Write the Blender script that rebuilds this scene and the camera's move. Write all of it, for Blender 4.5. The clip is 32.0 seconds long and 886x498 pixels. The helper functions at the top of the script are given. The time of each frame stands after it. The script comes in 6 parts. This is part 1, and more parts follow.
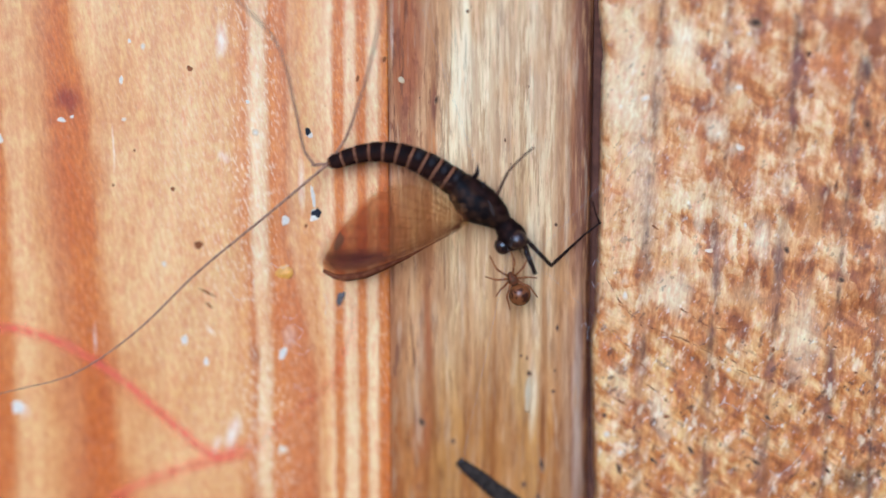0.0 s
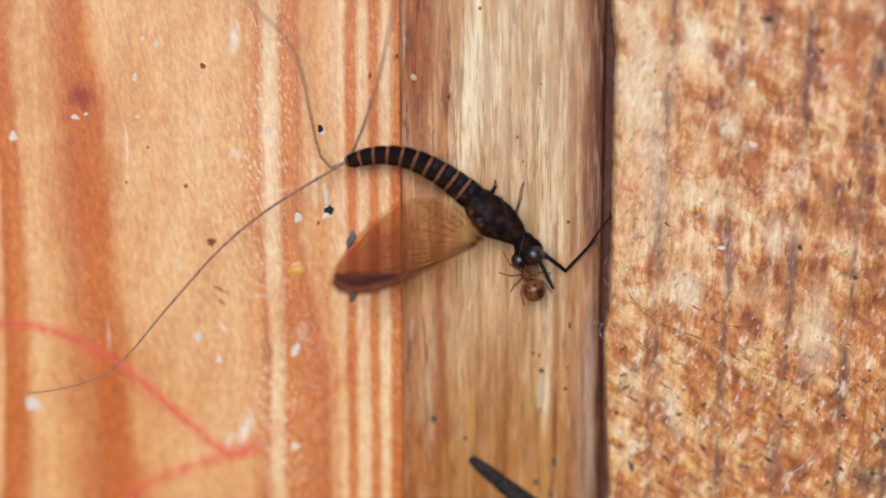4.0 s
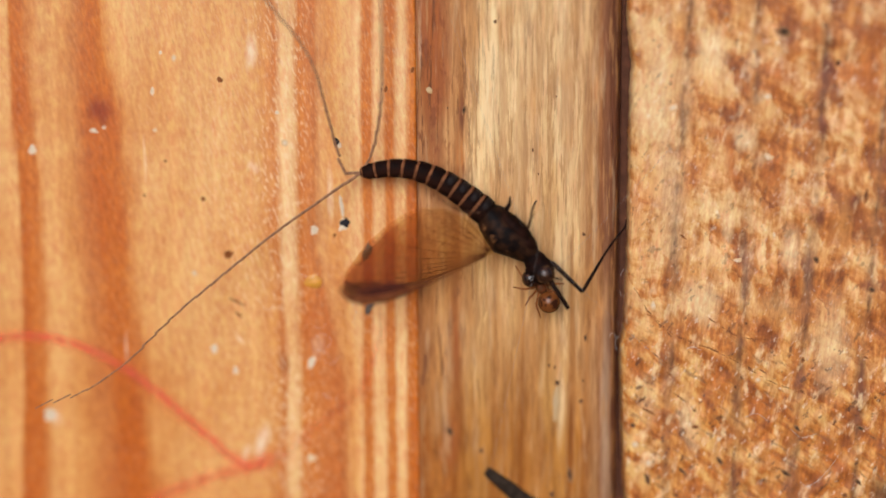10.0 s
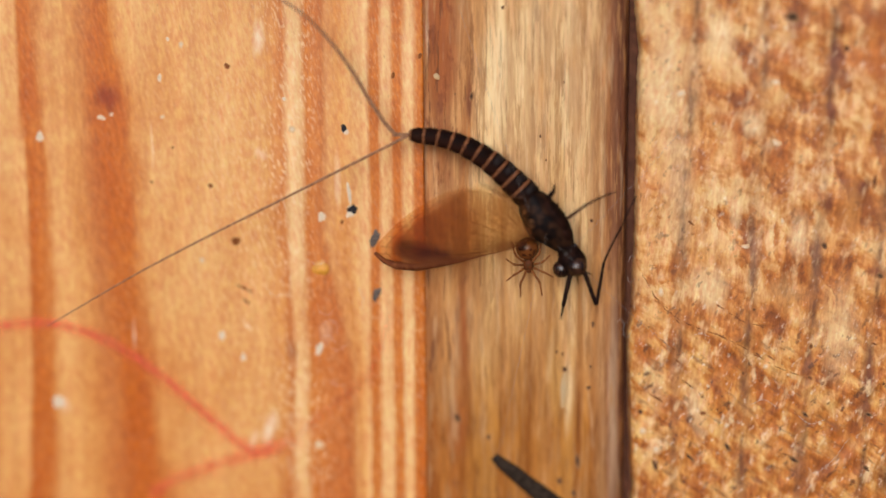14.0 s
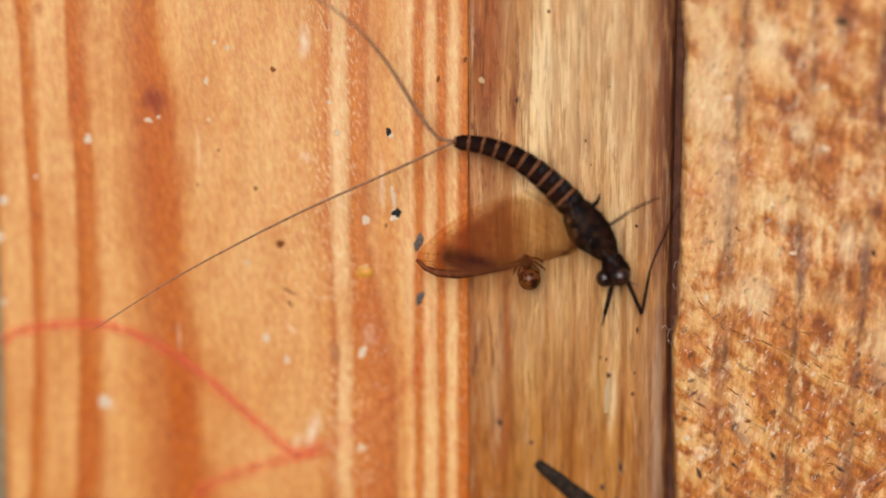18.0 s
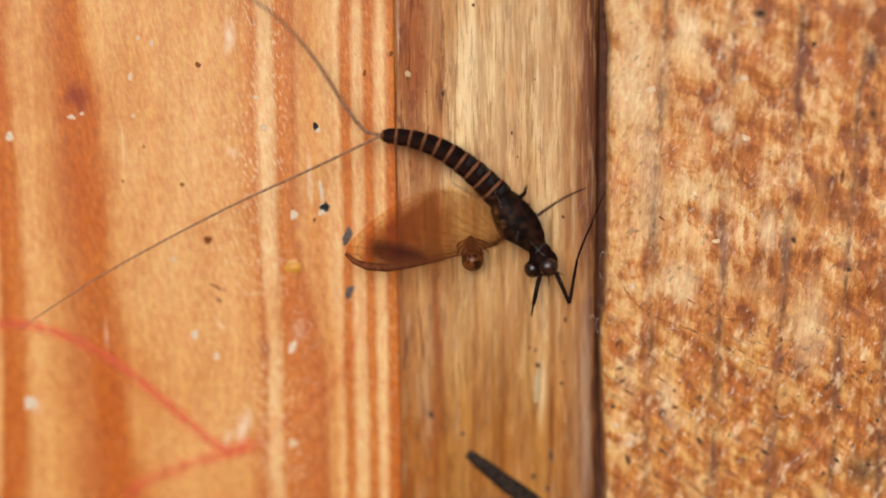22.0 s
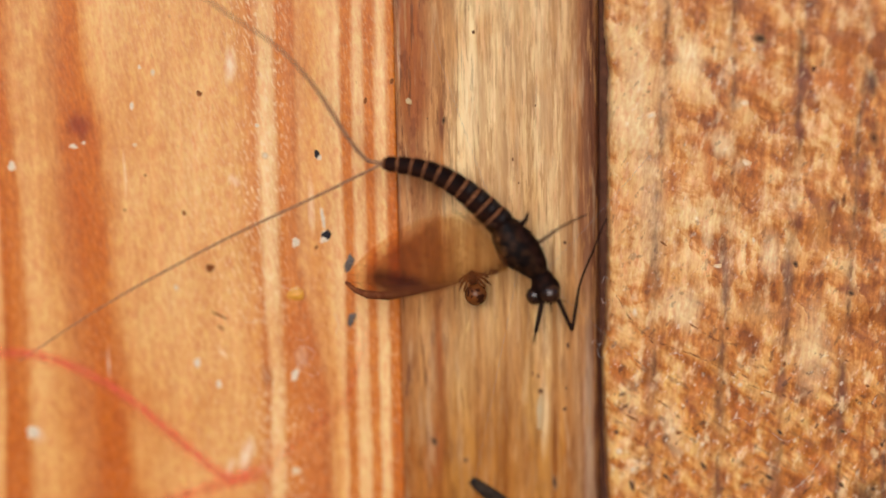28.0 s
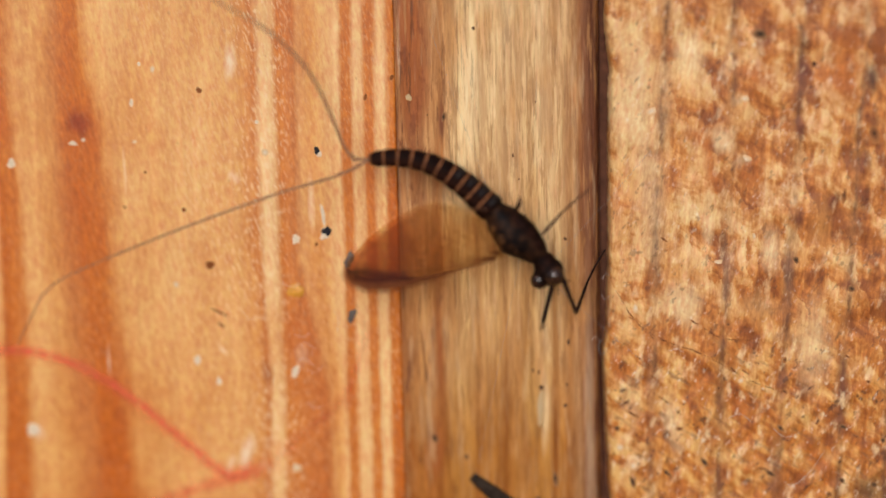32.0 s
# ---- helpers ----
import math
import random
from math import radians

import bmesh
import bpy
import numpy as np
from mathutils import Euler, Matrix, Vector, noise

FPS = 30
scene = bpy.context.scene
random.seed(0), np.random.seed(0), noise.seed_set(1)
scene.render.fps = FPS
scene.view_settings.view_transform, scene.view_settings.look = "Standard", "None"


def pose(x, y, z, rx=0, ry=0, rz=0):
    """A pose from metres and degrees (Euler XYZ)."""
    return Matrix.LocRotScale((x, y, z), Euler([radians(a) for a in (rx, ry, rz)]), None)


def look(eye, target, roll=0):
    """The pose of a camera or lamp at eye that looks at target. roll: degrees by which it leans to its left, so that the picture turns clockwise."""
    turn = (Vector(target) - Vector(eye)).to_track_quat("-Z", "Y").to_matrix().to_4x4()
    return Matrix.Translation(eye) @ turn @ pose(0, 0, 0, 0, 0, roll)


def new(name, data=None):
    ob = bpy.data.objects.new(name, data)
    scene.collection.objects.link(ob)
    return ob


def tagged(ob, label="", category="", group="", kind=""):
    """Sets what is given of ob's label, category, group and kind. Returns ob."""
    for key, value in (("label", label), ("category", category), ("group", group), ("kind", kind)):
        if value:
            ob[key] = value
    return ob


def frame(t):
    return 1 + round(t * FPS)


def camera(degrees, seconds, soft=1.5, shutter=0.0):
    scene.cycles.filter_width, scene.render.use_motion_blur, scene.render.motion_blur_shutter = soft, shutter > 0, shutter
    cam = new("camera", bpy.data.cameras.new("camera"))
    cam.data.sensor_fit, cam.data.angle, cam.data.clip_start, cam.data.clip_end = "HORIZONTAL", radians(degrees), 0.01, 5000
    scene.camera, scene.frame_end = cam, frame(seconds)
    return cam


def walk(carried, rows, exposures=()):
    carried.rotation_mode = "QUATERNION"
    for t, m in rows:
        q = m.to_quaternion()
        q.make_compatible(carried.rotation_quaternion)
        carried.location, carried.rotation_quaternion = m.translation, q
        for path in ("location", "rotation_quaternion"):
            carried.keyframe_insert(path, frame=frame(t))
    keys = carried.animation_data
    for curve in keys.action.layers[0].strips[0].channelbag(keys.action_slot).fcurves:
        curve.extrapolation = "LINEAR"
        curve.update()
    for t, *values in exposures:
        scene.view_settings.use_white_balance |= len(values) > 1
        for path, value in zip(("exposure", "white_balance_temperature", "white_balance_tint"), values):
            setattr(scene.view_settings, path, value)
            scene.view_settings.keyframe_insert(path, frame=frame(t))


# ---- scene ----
cam = camera(38.0, 32.0, soft=1.6, shutter=0.5)
PATH = [
    (0, pose(0.00296, -0.04484, 0.00642, 81.656, 0.138, 2.740)),
    (0.5, pose(0.00293, -0.04487, 0.00641, 81.640, 0.151, 2.708)),
    (1, pose(0.00298, -0.04491, 0.00639, 81.779, 0.251, 2.715)),
    (1.5, pose(0.00298, -0.04492, 0.00642, 81.661, 0.265, 2.667)),
    (2, pose(0.00295, -0.04479, 0.00642, 81.647, 0.278, 2.220)),
    (2.5, pose(0.00302, -0.04477, 0.00649, 81.492, 0.185, 2.483)),
    (3, pose(0.00310, -0.04474, 0.00650, 81.587, 0.217, 2.939)),
    (3.5, pose(0.00307, -0.04482, 0.00643, 81.560, 0.181, 2.997)),
    (4, pose(0.00309, -0.04486, 0.00634, 81.634, 0.200, 3.446)),
    (4.5, pose(0.00317, -0.04488, 0.00624, 82.000, 0.229, 3.488)),
    (6.5, pose(0.00325, -0.04496, 0.00621, 82.293, 0.355, 4.004)),
    (7, pose(0.00326, -0.04492, 0.00623, 82.426, 0.335, 3.882)),
    (7.5, pose(0.00325, -0.04489, 0.00627, 82.185, 0.308, 4.065)),
    (8, pose(0.00322, -0.04487, 0.00631, 82.226, 0.344, 3.810)),
    (8.5, pose(0.00321, -0.04490, 0.00632, 82.115, 0.304, 3.879)),
    (9, pose(0.00324, -0.04489, 0.00636, 82.105, 0.299, 4.106)),
    (9.5, pose(0.00328, -0.04491, 0.00630, 82.136, 0.371, 4.135)),
    (10, pose(0.00328, -0.04496, 0.00636, 82.188, 0.350, 4.362)),
    (10.5, pose(0.00327, -0.04495, 0.00638, 82.189, 0.409, 4.404)),
    (11, pose(0.00328, -0.04495, 0.00638, 81.963, 0.413, 4.555)),
    (11.5, pose(0.00328, -0.04490, 0.00640, 81.818, 0.386, 4.142)),
    (12, pose(0.00321, -0.04487, 0.00641, 81.626, 0.389, 3.762)),
    (12.5, pose(0.00319, -0.04487, 0.00637, 81.658, 0.402, 4.169)),
    (13, pose(0.00315, -0.04493, 0.00631, 81.620, 0.373, 4.380)),
    (13.5, pose(0.00322, -0.04495, 0.00627, 81.700, 0.421, 4.558)),
    (14, pose(0.00322, -0.04496, 0.00621, 81.774, 0.433, 4.612)),
    (14.5, pose(0.00329, -0.04497, 0.00622, 81.845, 0.376, 5.150)),
    (15, pose(0.00329, -0.04498, 0.00622, 81.842, 0.353, 5.771)),
    (15.5, pose(0.00331, -0.04495, 0.00624, 81.938, 0.348, 5.873)),
    (17.5, pose(0.00325, -0.04486, 0.00632, 81.824, 0.302, 6.379)),
    (18, pose(0.00327, -0.04486, 0.00631, 81.828, 0.288, 6.680)),
    (18.5, pose(0.00332, -0.04488, 0.00630, 81.869, 0.311, 6.940)),
    (19, pose(0.00338, -0.04487, 0.00629, 81.997, 0.338, 7.175)),
    (19.5, pose(0.00329, -0.04490, 0.00631, 81.976, 0.248, 7.129)),
    (20, pose(0.00327, -0.04492, 0.00629, 82.001, 0.356, 6.310)),
    (20.5, pose(0.00314, -0.04493, 0.00626, 81.653, 0.404, 5.196)),
    (21, pose(0.00314, -0.04491, 0.00623, 81.293, 0.562, 4.128)),
    (21.5, pose(0.00319, -0.04485, 0.00619, 81.116, 0.735, 3.704)),
    (22, pose(0.00311, -0.04512, 0.00601, 81.907, 0.679, 3.192)),
    (22.5, pose(0.00312, -0.04519, 0.00594, 82.256, 0.851, 3.348)),
    (23, pose(0.00314, -0.04519, 0.00590, 82.390, 0.823, 3.456)),
    (23.5, pose(0.00316, -0.04520, 0.00592, 82.516, 0.830, 3.368)),
    (24, pose(0.00320, -0.04517, 0.00598, 82.536, 0.912, 3.334)),
    (24.5, pose(0.00316, -0.04515, 0.00608, 82.591, 0.944, 3.254)),
    (26.5, pose(0.00319, -0.04510, 0.00611, 82.967, 1.013, 3.439)),
    (27, pose(0.00317, -0.04512, 0.00612, 83.035, 1.105, 3.328)),
    (27.5, pose(0.00317, -0.04513, 0.00619, 83.076, 1.097, 3.701)),
    (28, pose(0.00319, -0.04509, 0.00626, 82.774, 1.093, 3.317)),
    (28.5, pose(0.00317, -0.04505, 0.00630, 82.701, 1.214, 2.698)),
    (29, pose(0.00315, -0.04498, 0.00642, 82.480, 1.100, 2.714)),
    (29.5, pose(0.00314, -0.04493, 0.00643, 82.371, 1.054, 2.807)),
    (30, pose(0.00313, -0.04495, 0.00643, 82.377, 1.072, 2.741)),
    (30.5, pose(0.00310, -0.04501, 0.00638, 82.392, 1.138, 2.580)),
    (31, pose(0.00314, -0.04497, 0.00635, 82.452, 1.125, 2.745)),
    (31.5, pose(0.00314, -0.04501, 0.00624, 82.553, 1.119, 3.100)),
    (32, pose(0.00315, -0.04506, 0.00618, 82.711, 1.201, 3.269)),
]

EXPOSURES = [(0, 0.46, 4040, 5), (2, 0.42, 4100, 6), (3, 0.37, 4260, 7), (4.5, 0.34, 4720, 9), (7, 0.22, 5360, 10), (9, 0.19, 5630, 10), (29, 0.17, 5760, 10), (31, 0.15, 5790, 10), (32, 0.10, 5820, 10)]

walk(cam, PATH, EXPOSURES)
cam.data.dof.use_dof = True
cam.data.dof.focus_distance = 0.0449
cam.data.dof.aperture_fstop = 10.5

# ---- light: bright overcast daylight falling on a wall from the front and above ----
world = bpy.data.worlds.new("sky")
scene.world = world
world.use_nodes = True
sky = world.node_tree.nodes.new("ShaderNodeTexSky")
sky.sky_type, sky.sun_disc = "NISHITA", False
sky.sun_elevation, sky.sun_rotation = radians(20), radians(188)
sky.air_density, sky.dust_density, sky.ozone_density = 1.0, 3.0, 1.0
world.node_tree.links.new(sky.outputs[0], world.node_tree.nodes["Background"].inputs[0])
world.node_tree.nodes["Background"].inputs[1].default_value = 0.062
lamp = bpy.data.lights.new("sun", "SUN")
lamp.energy, lamp.angle, lamp.color = 1.85, radians(45), (1.0, 0.965, 0.925)
sun = new("sun", lamp)
sun.matrix_world = look((-0.14, -1.0, 0.37), (0, 0, 0))

MM = 0.001
rng = random.Random(7)


# ---- materials ----
def material(name, rough=0.5, spec=0.4, metal=0.0):
    m = bpy.data.materials.new(name)
    m.use_nodes = True
    nt = m.node_tree
    b = nt.nodes["Principled BSDF"]
    b.inputs["Roughness"].default_value = rough
    b.inputs["Specular IOR Level"].default_value = spec
    b.inputs["Metallic"].default_value = metal
    return m, nt, b


def node(nt, kind, **values):
    n = nt.nodes.new(kind)
    for k, v in values.items():
        if k in n.inputs:
            n.inputs[k].default_value = v
    return n


def math_node(nt, op, a, b=0.5):
    n = nt.nodes.new("ShaderNodeMath")
    n.operation = op
    for i, v in enumerate((a, b)):
        if isinstance(v, (int, float)):
            n.inputs[i].default_value = v
        else:
            nt.links.new(v, n.inputs[i])
    return n.outputs[0]


def mix(nt, kind, fac, a, b):
    n = nt.nodes.new("ShaderNodeMix")
    n.data_type, n.blend_type = "RGBA", kind
    for i, v in ((0, fac), (6, a), (7, b)):
        if isinstance(v, (int, float)):
            n.inputs[i].default_value = v
        elif isinstance(v, tuple):
            n.inputs[i].default_value = (*v, 1)
        else:
            nt.links.new(v, n.inputs[i])
    return n.outputs[2]


def grain_noise(nt, sx, sz, detail=3.0, rough=0.55, tilt=0.0, sy=None, distort=0.0):
    """Noise on the object's own metres, sx features a metre across the grain and sz along it."""
    tc = nt.nodes.new("ShaderNodeTexCoord")
    mp = nt.nodes.new("ShaderNodeMapping")
    mp.inputs["Scale"].default_value = (sx, sy or sx, sz)
    rt = nt.nodes.new("ShaderNodeMapping")
    rt.inputs["Rotation"].default_value = (0, radians(tilt), 0)
    nt.links.new(tc.outputs["Object"], rt.inputs["Vector"])
    nt.links.new(rt.outputs[0], mp.inputs["Vector"])
    n = node(nt, "ShaderNodeTexNoise", Scale=1.0, Detail=detail, Roughness=rough, Distortion=distort)
    nt.links.new(mp.outputs[0], n.inputs["Vector"])
    return n.outputs["Fac"]


def span(nt, v, a, b, lo=0.0, hi=1.0):
    n = nt.nodes.new("ShaderNodeMapRange")
    nt.links.new(v, n.inputs[0])
    for i, x in enumerate((a, b, lo, hi)):
        n.inputs[1 + i].default_value = x
    return n.outputs[0]


def ramp(nt, v, stops):
    n = nt.nodes.new("ShaderNodeValToRGB")
    e = n.color_ramp.elements
    while len(e) < len(stops):
        e.new(0.5)
    for i, (p, c) in enumerate(stops):
        e[i].position, e[i].color = p, (*c, 1)
    nt.links.new(v, n.inputs[0])
    return n.outputs[0]


def bump(nt, b, height, strength, dist):
    n = nt.nodes.new("ShaderNodeBump")
    n.inputs["Strength"].default_value, n.inputs["Distance"].default_value = strength, dist
    nt.links.new(height, n.inputs["Height"])
    nt.links.new(n.outputs[0], b.inputs["Normal"])


def warped(nt, across, along_grain, sx=900, sz=260, seed=0.0):
    """The object's own place, pushed about by noise so that stains get torn, flame-like edges; across and along_grain in metres."""
    tc = nt.nodes.new("ShaderNodeTexCoord")
    mp = nt.nodes.new("ShaderNodeMapping")
    mp.inputs["Scale"].default_value, mp.inputs["Location"].default_value = (sx, sx, sz), (seed, 0, 0)
    nt.links.new(tc.outputs["Object"], mp.inputs["Vector"])
    n = node(nt, "ShaderNodeTexNoise", Scale=1.0, Detail=4.0, Roughness=0.62)
    nt.links.new(mp.outputs[0], n.inputs["Vector"])
    push = nt.nodes.new("ShaderNodeVectorMath")
    push.operation = "MULTIPLY_ADD"
    nt.links.new(n.outputs["Color"], push.inputs[0])
    push.inputs[1].default_value, push.inputs[2].default_value = (across, 0, along_grain), (-across / 2, 0, -along_grain / 2)
    add = nt.nodes.new("ShaderNodeVectorMath")
    nt.links.new(tc.outputs["Object"], add.inputs[0])
    nt.links.new(push.outputs[0], add.inputs[1])
    return add.outputs[0]


def blots(nt, col, place, spots, firm=0.3):
    """Stains and scars: (x, z) in millimetres, half width, half height, lean in degrees, colour, strength."""
    for (x, z), rx, rz, lean, tone, force in spots:
        mp = nt.nodes.new("ShaderNodeMapping")
        mp.vector_type = "TEXTURE"
        mp.inputs["Location"].default_value = (x * MM, 0, z * MM)
        mp.inputs["Rotation"].default_value = (0, radians(lean), 0)
        mp.inputs["Scale"].default_value = (rx * MM, 1, rz * MM)
        nt.links.new(place, mp.inputs["Vector"])
        far = nt.nodes.new("ShaderNodeVectorMath")
        far.operation = "LENGTH"
        nt.links.new(mp.outputs[0], far.inputs[0])
        col = mix(nt, "MIX", span(nt, far.outputs["Value"], firm, 1.0, force, 0.0), col, tone)
    return col


def ring_colours(nt, colours, warp, wide, close):
    """Growth rings read across the board: the mesh's grain map counts the rings, the ramp colours them."""
    uv = nt.nodes.new("ShaderNodeUVMap")
    uv.uv_map = "grain"
    sep = nt.nodes.new("ShaderNodeSeparateXYZ")
    nt.links.new(uv.outputs[0], sep.inputs[0])
    u = sep.outputs[0]
    for (sx, sz, detail), part_of in ((wide, 1.0), (close, 0.55)):
        u = math_node(nt, "ADD", u, math_node(nt, "MULTIPLY", math_node(nt, "SUBTRACT", grain_noise(nt, sx, sz, detail, 0.58)), warp * part_of))
    n = len(colours) - 1
    k = min(n, 24)
    col = ramp(nt, math_node(nt, "MULTIPLY", u, n / k), [(i / k, c) for i, c in enumerate(colours[:k + 1])])
    if k < n:
        rest = ramp(nt, math_node(nt, "DIVIDE", math_node(nt, "SUBTRACT", u, k / n), 1 - k / n), [(i / (n - k), c) for i, c in enumerate(colours[k:])])
        col = mix(nt, "MIX", math_node(nt, "GREATER_THAN", u, k / n), col, rest)
    return col, u, sep.outputs[0], sep.outputs[1]


def plank_wood(colours, stains, scuffs):
    """Planed pine: soft-edged rings, a silky sheen of short fibres painted as pale dashes, stains and pale scuffs."""
    m, nt, b = material("planed_pine", 0.45, 0.28)
    col, u, across, up = ring_colours(nt, colours, 0.055, (700, 90, 2.0), (4200, 900, 5.0))
    col = mix(nt, "MULTIPLY", span(nt, up, 0.25, 0.6, 1.0, 0.0), col, (0.97, 0.92, 0.82))
    smear = span(nt, grain_noise(nt, 2300, 70, 3.0, 0.6), 0.36, 0.64)
    col = mix(nt, "MULTIPLY", 0.3, col, mix(nt, "MIX", smear, (0.76, 0.60, 0.45), (1.08, 1.08, 1.08)))
    cloud = span(nt, grain_noise(nt, 420, 210, 4.0, 0.6, -8.0), 0.36, 0.66)
    col = mix(nt, "MULTIPLY", 1.0, col, mix(nt, "MIX", cloud, (0.88, 0.72, 0.55), (1.02, 1.02, 1.02)))
    place = warped(nt, 0.00034, 0.0011, 1500, 420)
    col = blots(nt, col, place, stains)
    worn = warped(nt, 0.00022, 0.0009, 3600, 1100, 5.0)
    col = blots(nt, col, worn, scuffs, 0.1)
    fine = grain_noise(nt, 8200, 2500, 4.0, 0.65, 10.0)
    col = mix(nt, "OVERLAY", 0.42, col, mix(nt, "MIX", span(nt, fine, 0.34, 0.66), (0.30, 0.25, 0.21), (0.76, 0.75, 0.73)))
    mottle = span(nt, grain_noise(nt, 3600, 1900, 4.0, 0.66, 10.0), 0.34, 0.66)
    col = mix(nt, "OVERLAY", 0.42, col, mix(nt, "MIX", mottle, (0.36, 0.27, 0.20), (0.66, 0.65, 0.63)))
    # glints of short fibres, painted into the colour as pale dashes
    dash = span(nt, grain_noise(nt, 10500, 3500, 3.0, 0.6, 17.0), 0.52, 0.63)
    field = span(nt, grain_noise(nt, 330, 240, 3.0), 0.36, 0.62, 0.2, 0.85)
    col = mix(nt, "MIX", math_node(nt, "MULTIPLY", dash, math_node(nt, "MULTIPLY", field, math_node(nt, "MULTIPLY", span(nt, across, 0.40, 0.47, 0.12, 1.0), span(nt, across, 0.55, 0.62, 1.0, 0.25)))), col, (0.91, 0.645, 0.355))
    pit = span(nt, grain_noise(nt, 7000, 2600, 3.0, 0.6, 12.0), 0.64, 0.72)
    col = mix(nt, "MIX", math_node(nt, "MULTIPLY", pit, 0.4), col, (0.46, 0.19, 0.06))
    nt.links.new(col, b.inputs["Base Color"])
    nt.links.new(span(nt, fine, 0.3, 0.7, 0.36, 0.56), b.inputs["Roughness"])
    bump(nt, b, math_node(nt, "ADD", math_node(nt, "ADD", fine, dash), math_node(nt, "MULTIPLY", smear, 0.8)), 0.4, 0.00003)
    return m


def batten_wood(colours, stains):
    """Weathered batten: long uneven streaks, bleached above, orange below, dark hairline cracks beside the seam."""
    m, nt, b = material("weathered_batten_wood", 0.55, 0.22)
    col, u, across, up = ring_colours(nt, colours, 0.05, (800, 60, 2.0), (3000, 150, 3.0))
    top = span(nt, up, 0.42, 0.72)
    inner = math_node(nt, "MULTIPLY", span(nt, across, 0.26, 0.36), span(nt, across, 0.76, 0.86, 1.0, 0.0))
    col = mix(nt, "MIX", math_node(nt, "MULTIPLY", math_node(nt, "MULTIPLY", top, inner), 0.6), col, (0.80, 0.60, 0.375))
    col = mix(nt, "MULTIPLY", math_node(nt, "MULTIPLY", span(nt, up, 0.24, 0.53, 1.0, 0.0), span(nt, across, 0.8, 0.88, 1.0, 0.0)), col, (0.60, 0.385, 0.135))
    streak = span(nt, grain_noise(nt, 1300, 90, 4.0, 0.64), 0.38, 0.60)
    col = mix(nt, "MULTIPLY", 0.5, col, mix(nt, "MIX", streak, (0.60, 0.41, 0.25), (1.10, 1.10, 1.08)))
    thread = span(nt, grain_noise(nt, 3000, 210, 5.0, 0.7), 0.45, 0.54)
    col = mix(nt, "MULTIPLY", 0.5, col, mix(nt, "MIX", thread, (0.60, 0.42, 0.26), (1.12, 1.11, 1.08)))
    tan_patch = span(nt, grain_noise(nt, 1100, 330, 4.0, 0.6), 0.52, 0.68)
    col = mix(nt, "MIX", math_node(nt, "MULTIPLY", tan_patch, 0.5), col, (0.62, 0.30, 0.095))
    col = blots(nt, col, warped(nt, 0.0003, 0.0014, 1700, 330), stains)
    crack = span(nt, grain_noise(nt, 6200, 460, 4.0, 0.7), 0.575, 0.605)
    seam_side = span(nt, across, 0.03, 0.42, 0.85, 0.3)
    col = mix(nt, "MIX", math_node(nt, "MULTIPLY", crack, seam_side), col, (0.17, 0.062, 0.026))
    scab = math_node(nt, "MULTIPLY", span(nt, grain_noise(nt, 2600, 900, 4.0, 0.65), 0.52, 0.62), math_node(nt, "MULTIPLY", span(nt, across, 0.05, 0.36, 0.85, 0.0), span(nt, up, 0.42, 0.62)))
    col = mix(nt, "MIX", scab, col, (0.20, 0.055, 0.018))
    hair = span(nt, grain_noise(nt, 5200, 300, 4.0, 0.7), 0.565, 0.60)
    col = mix(nt, "MIX", math_node(nt, "MULTIPLY", hair, 0.65), col, (0.42, 0.21, 0.08))
    # pale streaks along the grain paint a sheen into the colour
    sheen = span(nt, grain_noise(nt, 3600, 300, 4.0, 0.64), 0.56, 0.68)
    col = mix(nt, "MIX", math_node(nt, "MULTIPLY", sheen, 0.22), col, (0.86, 0.66, 0.42))
    col = mix(nt, "MULTIPLY", 1.0, col, (1.03, 0.985, 0.86))
    fine = grain_noise(nt, 8000, 900, 4.0, 0.65)
    col = mix(nt, "OVERLAY", 0.34, col, mix(nt, "MIX", span(nt, fine, 0.34, 0.66), (0.3, 0.26, 0.23), (0.74, 0.74, 0.74)))
    nt.links.new(col, b.inputs["Base Color"])
    nt.links.new(span(nt, fine, 0.3, 0.7, 0.42, 0.66), b.inputs["Roughness"])
    bump(nt, b, math_node(nt, "SUBTRACT", math_node(nt, "ADD", math_node(nt, "MULTIPLY", streak, 1.6), math_node(nt, "ADD", thread, fine)), crack), 0.45, 0.00005)
    return m


def plain(name, colour, rough=0.5, spec=0.4, vary=0.25, scale=9000.0, other=None, bumpy=0.3, soft=0.0, rim=None):
    """A plain uneven surface; soft: how far in from its edge the colour turns into that of its rim."""
    m, nt, b = material(name, rough, spec)
    n1 = grain_noise(nt, scale, scale, 4.0)
    dark = other or tuple(c * (1 - vary) for c in colour)
    col = mix(nt, "MIX", span(nt, n1, 0.35, 0.65), dark, colour)
    if soft:
        tc = nt.nodes.new("ShaderNodeTexCoord")
        sep = nt.nodes.new("ShaderNodeSeparateXYZ")
        nt.links.new(tc.outputs["Generated"], sep.inputs[0])
        x, z = (math_node(nt, "POWER", math_node(nt, "MULTIPLY", math_node(nt, "ABSOLUTE", math_node(nt, "SUBTRACT", sep.outputs[i])), 2.0), 2.0) for i in (0, 2))
        r = math_node(nt, "SQRT", math_node(nt, "ADD", x, z))
        r = math_node(nt, "ADD", r, math_node(nt, "MULTIPLY", math_node(nt, "SUBTRACT", grain_noise(nt, 5200, 2600, 4.0)), 0.9))
        col = mix(nt, "MIX", span(nt, r, 1.0 - soft, 0.95), col, rim)
    nt.links.new(col, b.inputs["Base Color"])
    bump(nt, b, n1, bumpy, 0.00002)
    return m


